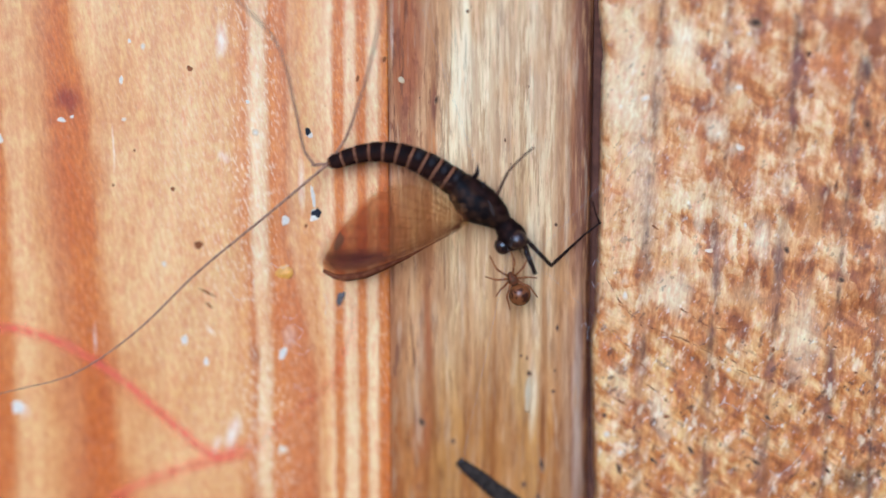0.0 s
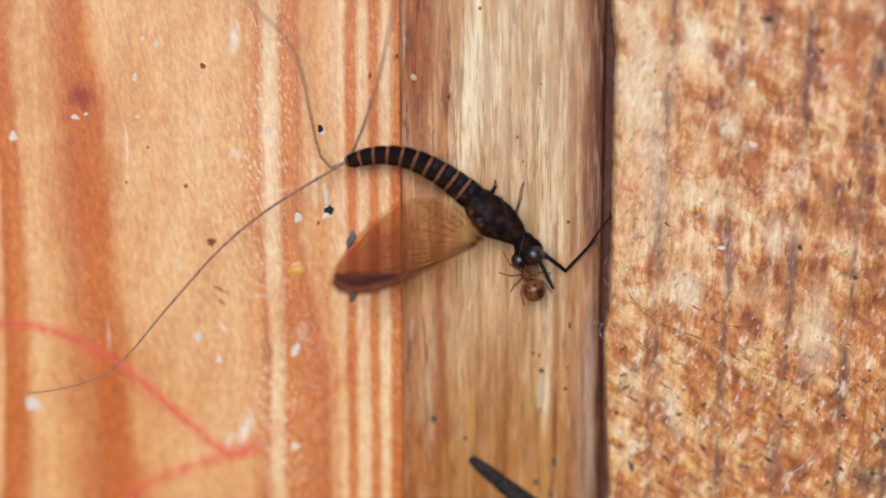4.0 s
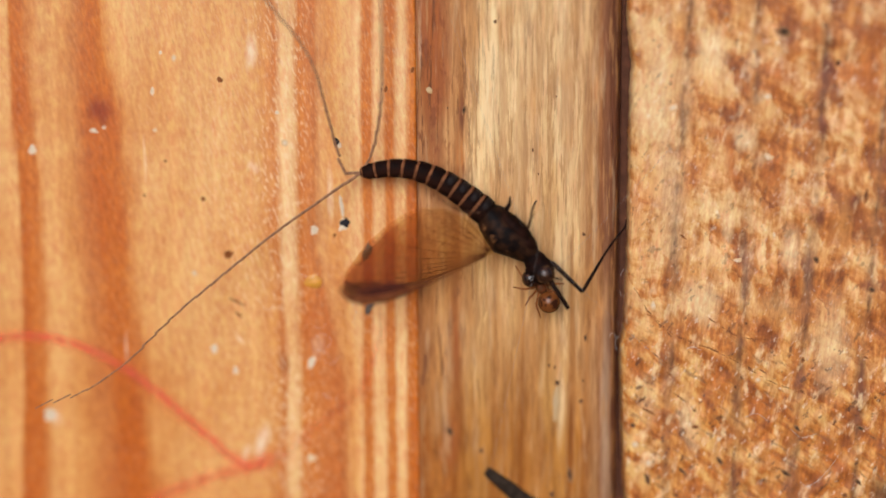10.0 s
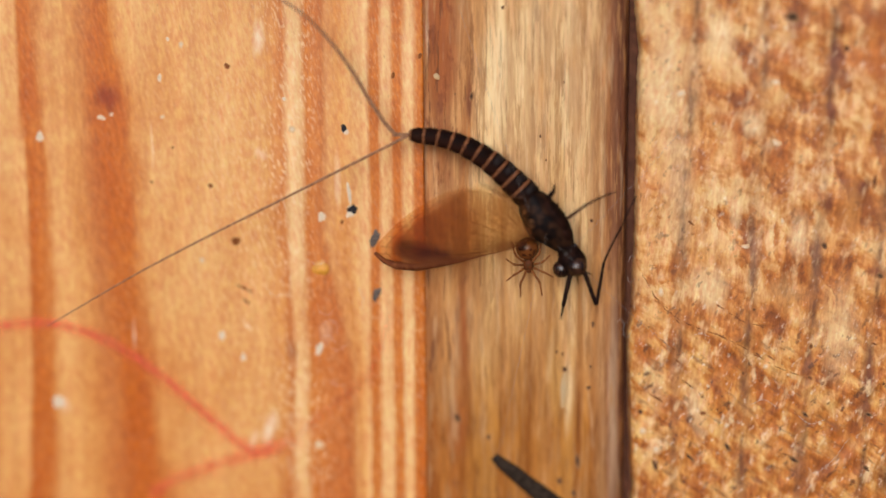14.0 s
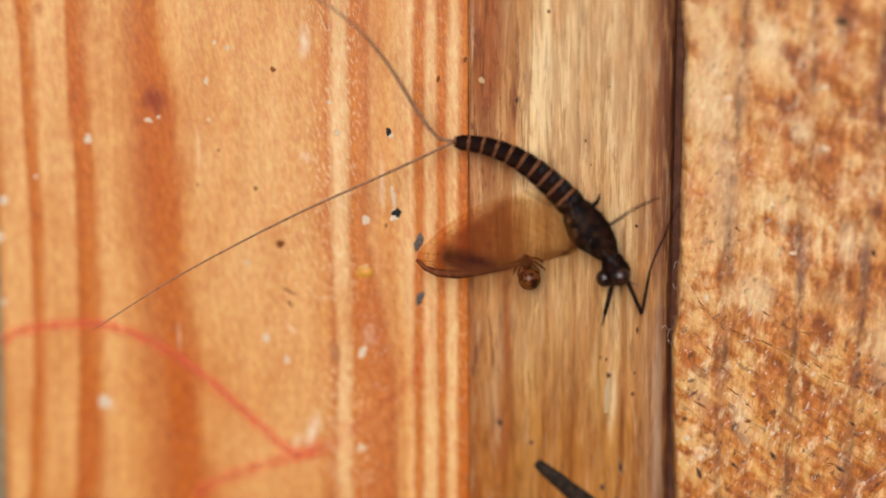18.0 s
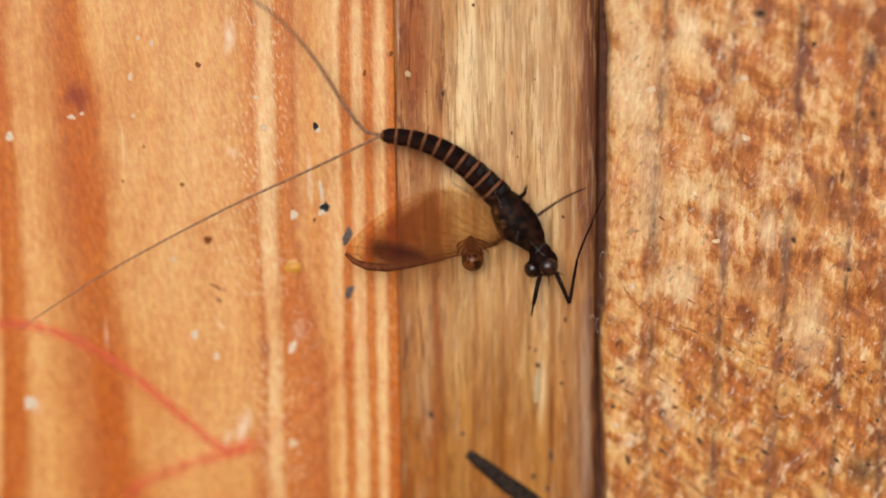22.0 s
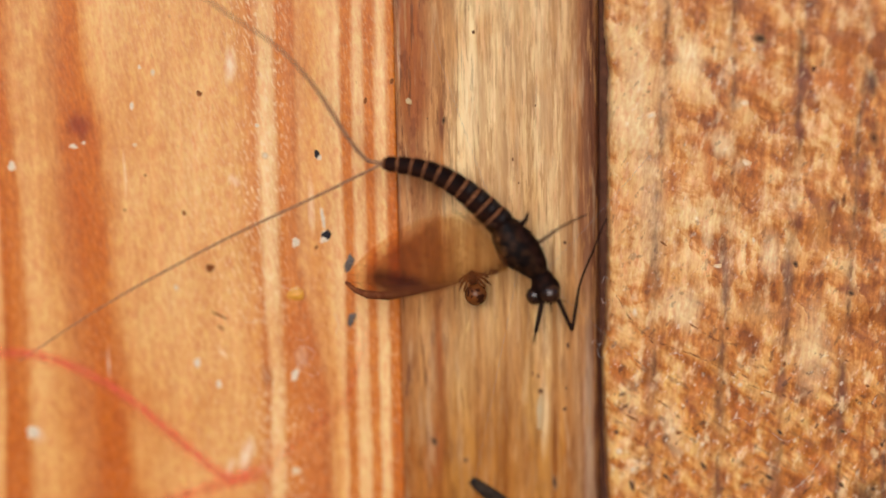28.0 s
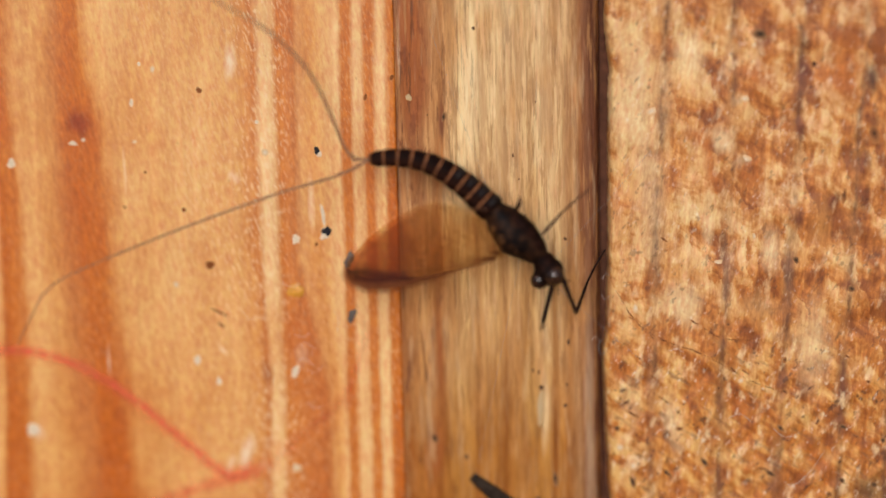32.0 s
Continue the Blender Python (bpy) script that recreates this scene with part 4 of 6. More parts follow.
LINT = plain("white_lint", (0.66, 0.58, 0.5), 0.5, 0.4, 0.1)
for pts in ([(5.68, -2.88), (5.80, -2.75), (5.92, -2.91), (6.04, -2.87)], [(5.96, -2.93), (5.89, -3.12), (5.95, -3.32)], [(-5.33, -0.70), (-5.04, -0.86), (-4.67, -0.77)], [(-4.78, -3.04), (-4.54, -2.91), (-4.25, -3.15), (-4.38, -3.45)], [(-4.88, -3.62), (-4.63, -3.49), (-4.30, -3.74)], [(-4.55, -3.91), (-4.26, -4.03), (-4.01, -3.81)], [(-3.49, -1.74), (-3.33, -2.10), (-3.42, -2.52)],
            [(-6.80, -1.75), (-6.61, -2.04), (-6.26, -1.95)],
            [(8.37, -3.30), (8.62, -3.24), (8.90, -3.36)], [(13.75, -7.05), (13.45, -7.55), (13.10, -7.95), (12.70, -8.25), (12.45, -8.05)], [(10.45, -5.75), (10.85, -5.60), (11.25, -5.85)], [(12.05, -6.15), (12.45, -6.45), (12.95, -6.30)],
            [(6.30, -1.30), (6.12, -1.45), (6.02, -1.25)], [(6.32, -0.60), (6.15, -0.50), (6.05, -0.72)], [(6.22, -3.15), (6.05, -3.40), (5.88, -3.28)], [(-4.95, -2.60), (-4.62, -2.72), (-4.40, -2.55)], [(-4.60, -5.10), (-4.30, -5.35), (-4.02, -5.22)]):
    line = curve_points(pts, 10)
    face = -0.16 if pts[0][0] > 5.5 else -0.02
    bm = tube(bmesh.new(), [Vector((p.x * MM, face * MM, p.y * MM)) for p in (along(line, line[1][-1] * k / 12) for k in range(13))], [0.006 * MM] * 13, 5)
    tagged(part("lint_fibre", bm, LINT), "fine curled white lint fibre clinging to the wood", "fibre", "lint fibres")


def stroke(pts, width, press, y=-0.035):
    """A crayon stroke: a thin ribbon on the plank, worn by the grain."""
    line = curve_points(pts, 10)
    n = 60
    bm = bmesh.new()
    uvl = bm.loops.layers.uv.new("stroke")
    rows = []
    for k in range(n + 1):
        s = line[1][-1] * k / n
        p, q = along(line, s), along(line, s + 0.05)
        d = (q - p).normalized()
        w = width * (1 + 0.18 * rough(s, 0, 1.4, 21)) / 2
        rows.append([bm.verts.new(((p.x - d.y * w * c) * MM, (y - 0.012 * (1 - c * c)) * MM, (p.y + d.x * w * c) * MM)) for c in (-1, -0.5, 0, 0.5, 1)])
    for k, (a, b) in enumerate(zip(rows, rows[1:])):
        for i in range(4):
            f = bm.faces.new((a[i], a[i + 1], b[i + 1], b[i]))
            for loop, (uu, kk) in zip(f.loops, ((i, k), (i + 1, k), (i + 1, k + 1), (i, k + 1))):
                loop[uvl].uv = (uu / 4, press * min(1, 6 * kk / n + 0.8, 6 * (n - kk) / n + 0.3))
    return tagged(part("crayon_line", bm, CRAYON), "faded red crayon line drawn on the planed plank", "crayon line", "crayon lines on the plank")


stroke([(-18.51, -3.98), (-18.18, -3.56), (-17.05, -3.28), (-15.73, -3.13), (-14.64, -3.15), (-13.35, -3.51), (-12.07, -4.16), (-10.81, -5.05), (-9.77, -5.96), (-8.72, -6.90), (-7.89, -7.62), (-7.26, -7.88), (-6.20, -7.76)], 0.56, 0.68)
stroke([(-11.39, -9.55), (-10.50, -8.99), (-9.63, -8.61), (-8.54, -8.23), (-7.47, -7.93), (-6.19, -7.33)], 0.68, 0.5, -0.052)
stroke([(-6.19, -7.63), (-5.34, -6.82), (-4.28, -5.87), (-3.24, -5.01), (-2.50, -3.12), (-2.40, -2.09)], 0.45, 0.2, -0.045)


# ---- the mayfly ----
def chitin(name, colour, other, rough=0.35, scale=2500.0, spec=0.5):
    m, nt, b = material(name, rough, spec)
    n1 = grain_noise(nt, scale, scale, 4.0, 0.6)
    nt.links.new(mix(nt, "MIX", span(nt, n1, 0.42, 0.62), colour, other), b.inputs["Base Color"])
    bump(nt, b, grain_noise(nt, scale * 5, scale * 5, 3.0), 0.35, 0.00002)
    return m


def wing_film(name, reach, tint_out, skin, cover):
    """Smoky amber membrane that tints what lies behind: clearer near the root, browner to the tip."""
    m, nt, b = material(name, 0.45, 0.15)
    tc = nt.nodes.new("ShaderNodeTexCoord")
    sep = nt.nodes.new("ShaderNodeSeparateXYZ")
    nt.links.new(tc.outputs["Object"], sep.inputs[0])
    cloud = math_node(nt, "MULTIPLY", math_node(nt, "SUBTRACT", grain_noise(nt, 700, 700, 3.0)), 0.0012)
    out = span(nt, math_node(nt, "ADD", sep.outputs[0], cloud), *reach)
    tint = nt.nodes.new("ShaderNodeBsdfTransparent")
    nt.links.new(mix(nt, "MIX", out, (0.985, 0.92, 0.79), tint_out), tint.inputs[0])
    nt.links.new(mix(nt, "MIX", out, (0.50, 0.23, 0.06), skin), b.inputs["Base Color"])
    shader = nt.nodes.new("ShaderNodeMixShader")
    nt.links.new(span(nt, out, 0.0, 1.0, 0.06, cover), shader.inputs[0])
    nt.links.new(tint.outputs[0], shader.inputs[1])
    nt.links.new(b.outputs[0], shader.inputs[2])
    nt.links.new(shader.outputs[0], nt.nodes["Material Output"].inputs[0])
    return m


DARK = chitin("dark_brown_chitin", (0.007, 0.003, 0.0022), (0.024, 0.0085, 0.005), 0.6, 2500, 0.04)
PLATE = chitin("mottled_thorax_chitin", (0.005, 0.003, 0.0028), (0.04, 0.016, 0.007), 0.5, 3200, 0.06)
BAND = chitin("pale_segment_ring", (0.32, 0.125, 0.05), (0.17, 0.06, 0.025), 0.6, 6000, 0.04)
BELLY_SHEEN = chitin("painted_belly_sheen", (0.018, 0.012, 0.011), (0.007, 0.004, 0.0035), 0.45, 3200, 0.10)
EYE = chitin("glossy_brown_eye", (0.016, 0.008, 0.006), (0.05, 0.020, 0.010), 0.2, 5000, 0.5)
LEG = chitin("dark_leg", (0.012, 0.007, 0.006), (0.03, 0.014, 0.009), 0.65, 5000, 0.03)
THIN = chitin("brown_leg", (0.05, 0.022, 0.012), (0.10, 0.042, 0.02), 0.5, 5000, 0.1)
TAIL = chitin("brown_tail_filament", (0.24, 0.11, 0.055), (0.36, 0.18, 0.09), 0.5, 5000, 0.2)
FILMS = [wing_film("clear_amber_membrane", (0.0018, 0.0048), (0.92, 0.71, 0.48), (0.40, 0.15, 0.05), 0.11), wing_film("smoky_brown_membrane", (0.0022, 0.0036), (0.76, 0.51, 0.33), (0.27, 0.10, 0.04), 0.29)]
VEIN = chitin("dark_wing_vein", (0.13, 0.034, 0.012), (0.22, 0.07, 0.024), 0.6, 6000, 0.05)

mayfly = tagged(new("mayfly"), "dark mayfly with ringed abdomen and smoky wings caught in silk", "mayfly")


def turned(profile, sides=16, squash=1.0):
    """A body turned about its own x axis; profile: (x, radius, rise)."""
    bm = bmesh.new()
    rings = [[bm.verts.new((x * MM, r * squash * math.cos(2 * math.pi * k / sides) * MM, (z + r * math.sin(2 * math.pi * k / sides)) * MM)) for k in range(sides)] for x, r, z in profile]
    for a, b in zip(rings, rings[1:]):
        for k in range(sides):
            bm.faces.new((a[k], b[k], b[(k + 1) % sides], a[(k + 1) % sides]))
    bm.faces.new(rings[0])
    bm.faces.new(rings[-1][::-1])
    bmesh.ops.recalc_face_normals(bm, faces=bm.faces)
    return bm


def ball(bm, c, r, seg=14):
    m = Matrix.Translation(Vector(c) * MM) @ Matrix.Diagonal((r[0] * MM, r[1] * MM, r[2] * MM, 1))
    bmesh.ops.create_uvsphere(bm, u_segments=seg, v_segments=seg * 2 // 3, radius=1, matrix=m)
    return bm


# abdomen: ten ringed segments, the first at the thorax
SEGMENTS = 10
ABDOMEN = 4.75
SEG = ABDOMEN / SEGMENTS
abdomen = []
for k in range(SEGMENTS):
    r0, r1 = 0.49 - 0.024 * k, 0.49 - 0.024 * (k + 1)
    if k == SEGMENTS - 1:
        r1 *= 0.6
    s = SEG
    bm = turned([(-0.06 * s, r0 * 0.82, 0), (0.04 * s, r0 * 0.97, 0), (0.45 * s, r0 * 1.0, 0), (0.80 * s, (r0 + r1) / 2 * 1.02, 0), (1.06 * s, r1 * 0.93, 0)], 18, 0.9)
    seg = part("abdomen_segment", bm, DARK, mayfly)
    ring = part("segment_ring", turned([(0.88 * s, (r0 + r1) / 2 * 0.98, 0), (0.90 * s, (r0 + r1) / 2 * 1.03, 0), (1.0 * s, r1 * 1.03, 0), (1.05 * s, r1 * 0.95, 0)], 18, 0.9), BAND, seg, "pale brown ring")
    # belly plates near the thorax paint the body's sheen as a paler colour
    if k < 4:
        bb = bmesh.new()
        ball(bb, (0.42 * s, -0.08, -r0 * 0.36), (0.46 * s, r0 * 0.78, r0 * 0.66))
        part("belly_plate", bb, BELLY_SHEEN, seg, "belly plate with the body's sheen painted in")
    abdomen.append(seg)

# thorax, about 2.1 mm from waist to neck; x forward, z to the back
bm = turned([(-1.5, 0.3, 0.0), (-1.38, 0.38, 0.0), (-1.15, 0.42, 0.0), (-0.9, 0.56, -0.04), (-0.45, 0.66, -0.10), (0.0, 0.70, -0.10), (0.4, 0.60, -0.02), (0.75, 0.46, 0.02), (1.0, 0.34, 0.02), (1.15, 0.24, 0.0)], 26, 0.9)
for v in bm.verts:
    q = v.co / MM
    v.co += Vector((0, 0.07 * rough(q.x, q.z, 3.4, 17), 0.09 * rough(q.x, q.y, 3.6, 19))) * MM
thorax = part("thorax", bm, PLATE, mayfly)
bm = bmesh.new()
ball(bm, (-0.1, -0.08, 0.34), (0.85, 0.5, 0.3))
ball(bm, (0.55, -0.05, 0.26), (0.42, 0.42, 0.26))
part("back_shield", bm, DARK, thorax, "near-black shield of the back")
AMBER_PLATE = chitin("amber_side_plate", (0.21, 0.088, 0.03), (0.008, 0.004, 0.003), 0.55, 3400, 0.06)
for c, size, lean in (((-0.78, -0.34, -0.22), (0.22, 0.14, 0.26), 14), ((-0.36, -0.45, -0.36), (0.19, 0.13, 0.20), -20), ((-0.28, -0.50, -0.02), (0.17, 0.10, 0.10), 30), ((0.20, -0.44, -0.34), (0.16, 0.12, 0.10), 22)):
    plate = part("side_plate", ball(bmesh.new(), (0, 0, 0), size, 12), AMBER_PLATE, thorax, "amber-brown plate of the flank")
    plate.matrix_basis = pose(c[0] * MM, c[1] * MM, c[2] * MM, 0, lean, 0)
for x, rise, r in ((-0.72, 0.48, 0.10), (-0.30, 0.18, 0.07), (0.12, 0.22, 0.08), (0.42, 0.15, 0.06), (0.72, 0.17, 0.06)):
    foot = 0.5 - 0.24 * max(0.0, x + 0.1)
    bm = tube(bmesh.new(), [Vector((x, -0.1, foot)) * MM, Vector((x - 0.05 * rise / 0.4, -0.12, foot + rise * 0.58)) * MM, Vector((x - 0.48 * rise, -0.12, foot + rise)) * MM], [r * MM, r * 0.7 * MM, r * 0.2 * MM], 8)
    part("back_spur", bm, LEG, thorax, "small dark spur on the back")

# head with two bulging eyes and short feelers
bm = bmesh.new()
ball(bm, (0.0, 0.0, 0.0), (0.52, 0.42, 0.50))
ball(bm, (-0.3, 0.0, 0.1), (0.4, 0.36, 0.4))
head = part("head", bm, DARK, mayfly)
for c, r in (((0.20, -0.20, 0.04), 0.35), ((-0.02, 0.0, -0.44), 0.31)):
    part("eye", ball(bmesh.new(), c, (r, r, r), 20), EYE, head, "bulging glossy dark brown eye")
for dz in (0.1, -0.1):
    bm = tube(bmesh.new(), [Vector((0.4, -0.1, dz)) * MM, Vector((0.58, -0.15, dz * 2)) * MM, Vector((0.78, -0.18, dz * 3.2)) * MM], [0.03 * MM, 0.02 * MM, 0.008 * MM], 6)
    part("feeler", bm, LEG, head)

# wings: membrane, dark leading edge, and a fan of veins; root at the origin, tip along x
WING = 5.6
OUTLINE = [(0.0, 0.000), (0.15, -0.032), (0.3, -0.054), (0.45, -0.077), (0.6, -0.090), (0.75, -0.095), (0.88, -0.077), (0.96, -0.041), (1.0, 0.018), (0.985, 0.068), (0.93, 0.122), (0.85, 0.184),
           (0.75, 0.248), (0.62, 0.315), (0.5, 0.360), (0.38, 0.378), (0.25, 0.342), (0.12, 0.252), (0.03, 0.126)]


def wing_y(x, z):
    return 0.10 * math.sin(x * 2.6) * (z + 0.1) + 0.02 * math.sin(z * 34)


def make_wing(size, film, patched):
    bm = bmesh.new()
    L = WING * size
    fan = []
    for c in (1.0, 0.8, 0.6, 0.4, 0.2):
        fan.append([bm.verts.new(((0.35 + (x - 0.35) * c) * L * MM, wing_y(x, z) * L * c * MM, (0.12 + (z - 0.12) * c) * L * MM)) for x, z in OUTLINE])
    n = len(OUTLINE)
    for a, b in zip(fan, fan[1:]):
        for k in range(n):
            bm.faces.new((a[k], a[(k + 1) % n], b[(k + 1) % n], b[k]))
    bm.faces.new(fan[-1])
    wing = part("wing", bm, film, mayfly, "smoky amber translucent wing")
    edge = [(x, z) for x, z in OUTLINE[1:9]]
    bm = tube(bmesh.new(), [Vector((x * L, wing_y(x, z) * L, z * L + 0.01)) * MM for x, z in edge], [(0.018 + 0.12 * max(0, min(1, (x - 0.3) * 2.2)) * (1 - max(0, x - 0.9) * 6)) * MM for x, z in edge], 6)
    part("leading_edge", bm, VEIN, wing, "thick dark leading edge of the wing")
    for k, (x, z) in enumerate(OUTLINE[7:18]):
        pts = [Vector((x * f, 0, z * f - 0.05 * math.sin(f * math.pi) * (1 - k / 11))) for f in np.linspace(0.06, 0.98, 9)]
        part("vein", tube(bmesh.new(), [Vector((p.x * L, wing_y(p.x, p.z) * L + 0.006, p.z * L)) * MM for p in pts], [0.010 * MM * (1.3 - 0.7 * i / 8) for i in range(9)], 4), VEIN, wing)
    for f in (0.34, 0.44, 0.53, 0.61, 0.68, 0.75, 0.81, 0.87, 0.93):
        pts = [Vector((x * f, 0, z * f)) for x, z in OUTLINE[5:17]]
        part("cross_vein", tube(bmesh.new(), [Vector((p.x * L, wing_y(p.x, p.z) * L + 0.006, p.z * L)) * MM for p in pts], [0.0065 * MM] * len(pts), 4), VEIN, wing)
    if not patched:
        return wing
    bm = bmesh.new()
    rows = [[bm.verts.new((x * L * MM, (wing_y(x, z) * L + 0.012) * MM, (z + dz) * L * MM)) for dz in (0.005, w * 0.5, w)] for (x, z), w in zip(OUTLINE[4:9], (0.05, 0.10, 0.12, 0.09, 0.02))]
    for a, b in zip(rows, rows[1:]):
        for i in range(2):
            bm.faces.new((a[i], a[i + 1], b[i + 1], b[i]))
    part("tip_patch", bm, PATCH, wing, "dark purple-brown patch behind the leading edge")
    return wing


def patch_film():
    m, nt, b = material("dark_wing_patch", 0.6, 0.05)
    b.inputs["Base Color"].default_value = (0.075, 0.018, 0.012, 1)
    nt.links.new(span(nt, grain_noise(nt, 2600, 2600, 3.0), 0.3, 0.7, 0.65, 0.9), b.inputs["Alpha"])
    return m


PATCH = patch_film()
wings = [make_wing(1.0, FILMS[0], False), make_wing(0.97, FILMS[1], True)]


def rod(name, length, r0, r1, mat, bend=0.0, label=""):
    """A slim limb piece along x from the origin, a little thicker at the joint."""
    n = 7
    pts = [Vector((length * i / (n - 1), 0, bend * math.sin(math.pi * i / (n - 1)))) * MM for i in range(n)]
    rad = [(r0 + (r1 - r0) * i / (n - 1)) * (0.8 if i == 0 else 1.0) * MM for i in range(n)]
    return part(name, tube(bmesh.new(), pts, rad, 8), mat, mayfly, label)


FORE_A = (1.5, 1.5, 1.35, 1.2)
FORE_B = (1.3, 0.9)
MIDDLE = (0.95, 1.25)
HIND = (1.0, 0.9)
foreleg_a = [rod("foreleg_thigh", FORE_A[0], 0.085, 0.065, LEG), rod("foreleg_shin", FORE_A[1], 0.068, 0.045, LEG), rod("foreleg_foot", FORE_A[2] * 1.02, 0.042, 0.034, LEG, 0.03), rod("foreleg_toe", FORE_A[3], 0.034, 0.024, LEG, 0.02)]
foreleg_b = [rod("foreleg_thigh", FORE_B[0], 0.085, 0.07, LEG), rod("foreleg_shin", FORE_B[1], 0.045, 0.03, LEG)]
middle_leg = [rod("middle_leg_thigh", MIDDLE[0], 0.06, 0.045, THIN), rod("middle_leg_shin", MIDDLE[1], 0.045, 0.026, THIN, 0.03)]
hind_leg = [rod("hind_leg_thigh", HIND[0], 0.03, 0.022, THIN), rod("hind_leg_shin", HIND[1], 0.022, 0.012, THIN)]
TAILS = 22
TAIL_LEN = (14.6, 12.6, 11.5)
tails = []
for length in TAIL_LEN:
    step = length / TAILS
    tails.append([rod("tail_filament", step * 1.03, 0.052 - 0.032 * k / TAILS, 0.052 - 0.032 * (k + 1) / TAILS, TAIL) for k in range(TAILS)])

# ---- the spider ----
spider = tagged(new("spider"), "tiny amber-brown spider with a round glossy abdomen", "spider")


def spider_skin():
    m, nt, b = material("glossy_spider_abdomen", 0.22, 0.3)
    n1 = grain_noise(nt, 3800, 3800, 2.0, 0.5, distort=0.6)
    col = mix(nt, "MIX", span(nt, n1, 0.44, 0.58), (0.19, 0.058, 0.013), (0.042, 0.013, 0.005))
    pale = span(nt, grain_noise(nt, 5200, 5200, 2.0), 0.66, 0.72)
    nt.links.new(mix(nt, "MIX", math_node(nt, "MULTIPLY", pale, 0.12), col, (0.4, 0.2, 0.07)), b.inputs["Base Color"])
    return m


AMBERLEG = chitin("amber_spider_leg", (0.30, 0.10, 0.026), (0.17, 0.052, 0.015), 0.5, 9000, 0.1)
SHIELD = chitin("red_brown_spider_shield", (0.13, 0.034, 0.010), (0.07, 0.035, 0.012), 0.5, 6000, 0.1)
part("abdomen", ball(bmesh.new(), (0, 0, 0), (0.39, 0.36, 0.39), 24), spider_skin(), spider, "round glossy brown abdomen")
bm = bmesh.new()
ball(bm, (-0.56, 0.04, 0.0), (0.25, 0.19, 0.19), 14)
ball(bm, (-0.77, 0.04, 0.0), (0.11, 0.11, 0.12), 10)
part("front_body", bm, SHIELD, spider, "red-brown front body")
spider_legs = []
for side in (1, -1):
    for a, l1, l2, out in ((150, 0.50, 0.50, 25), (115, 0.42, 0.36, 12), (75, 0.36, 0.32, -20), (42, 0.46, 0.50, -30)):
        q = radians(a)
        hip = Vector((-0.62 + 0.16 * math.cos(q), 0.0, side * 0.17 * math.sin(q)))
        knee = Vector((l1 * math.cos(q), -0.20, side * l1 * math.sin(q)))
        q2 = radians(a + out)
        foot = knee + Vector((l2 * math.cos(q2), 0.16, side * l2 * math.sin(q2)))
        line = curve_points([Vector((0, 0, 0)), knee * 0.6 + Vector((0, -0.08, 0)), knee, knee.lerp(foot, 0.5), foot], 8)
        pts = [along(line, line[1][-1] * k / 9) * MM for k in range(10)]
        leg = part("leg", tube(bmesh.new(), pts, [(0.046 - 0.022 * k / 9) * MM * (1.25 if k in (4, 5) else 1) for k in range(10)], 7), AMBERLEG, spider, "thin jointed amber leg")
        leg.matrix_basis = Matrix.Translation(hip * MM)
        spider_legs.append((leg, hip, a, side))

# ---- silk that holds the mayfly ----
def silk_film():
    m, nt, b = material("spider_silk", 0.3, 0.6)
    b.inputs["Base Color"].default_value = (0.75, 0.72, 0.68, 1)
    b.inputs["Alpha"].default_value = 0.35
    return m


SILK = silk_film()
for (x0, z0, h0), (x1, z1, h1) in (
        ((3.77, -0.35, 1.5), (7.74, 3.77, 0.1)), ((3.20, 0.42, 1.5), (1.26, -8.87, -0.08)),
        ((2.62, 1.18, 1.5), (0.12, 8.22, -0.08)), ((3.58, 0.04, 1.5), (7.74, -3.92, 0.1))):
    a, b = Vector((x0, -h0, z0)) * MM, Vector((x1, -h1, z1)) * MM
    tagged(part("silk_thread", tube(bmesh.new(), [a.lerp(b, k / 6) - Vector((0, 0, 0.08 * MM * math.sin(math.pi * k / 6))) for k in range(7)], [0.0035 * MM] * 7, 4), SILK),
           "hair-fine thread of spider silk tied to the boards", "silk thread", "silk threads")


# ---- what moves, and when ----
STANCES = []


def stance(t, tip, middle, waist, neck, skull, root=None, wing_a=None, wing_b=None, fore=None, fore2=None, mid=None, tail1=None, tail2=None, tail3=None):
    STANCES.append(dict(t=t, tip=tip, middle=middle, waist=waist, neck=neck, skull=skull, root=root, wing_a=wing_a, wing_b=wing_b, fore=fore, fore2=fore2, mid=mid, tail1=tail1, tail2=tail2, tail3=tail3))


def again(t, of):
    """The same stance at another time."""
    STANCES.append(dict(next(k for k in STANCES if k["t"] == of), t=t))


def frame_of(a, b):
    """A pose at a with x towards b, both (x, y, z) in millimetres, and y into the wall."""
    x = (b - a).normalized()
    y = Vector((0, 1, 0))
    y = (y - x * y.dot(x)).normalized()
    z = x.cross(y)
    return Matrix((x, y, z)).transposed().to_4x4(), a


def posed(a, b):
    m, at = frame_of(a, b)
    m.translation = at * MM
    return m


def height(t):
    """Millimetres between the wall and the body, which sways outwards on its silk towards the end."""
    return float(np.interp(t, (0, 10.8, 24, 27, 32), (0.85, 0.85, 0.95, 1.4, 1.6)))


def deep(p, h):
    """The tables give places as they stand 1.5 mm over the wall; this one moves p to the height h, towards the point before the wall that all lines meet in."""
    f = (h - 1.5) / 43.4
    return Vector((p[0] + (3.2 - p[0]) * f, -h, p[1] + (6.3 - p[1]) * f))


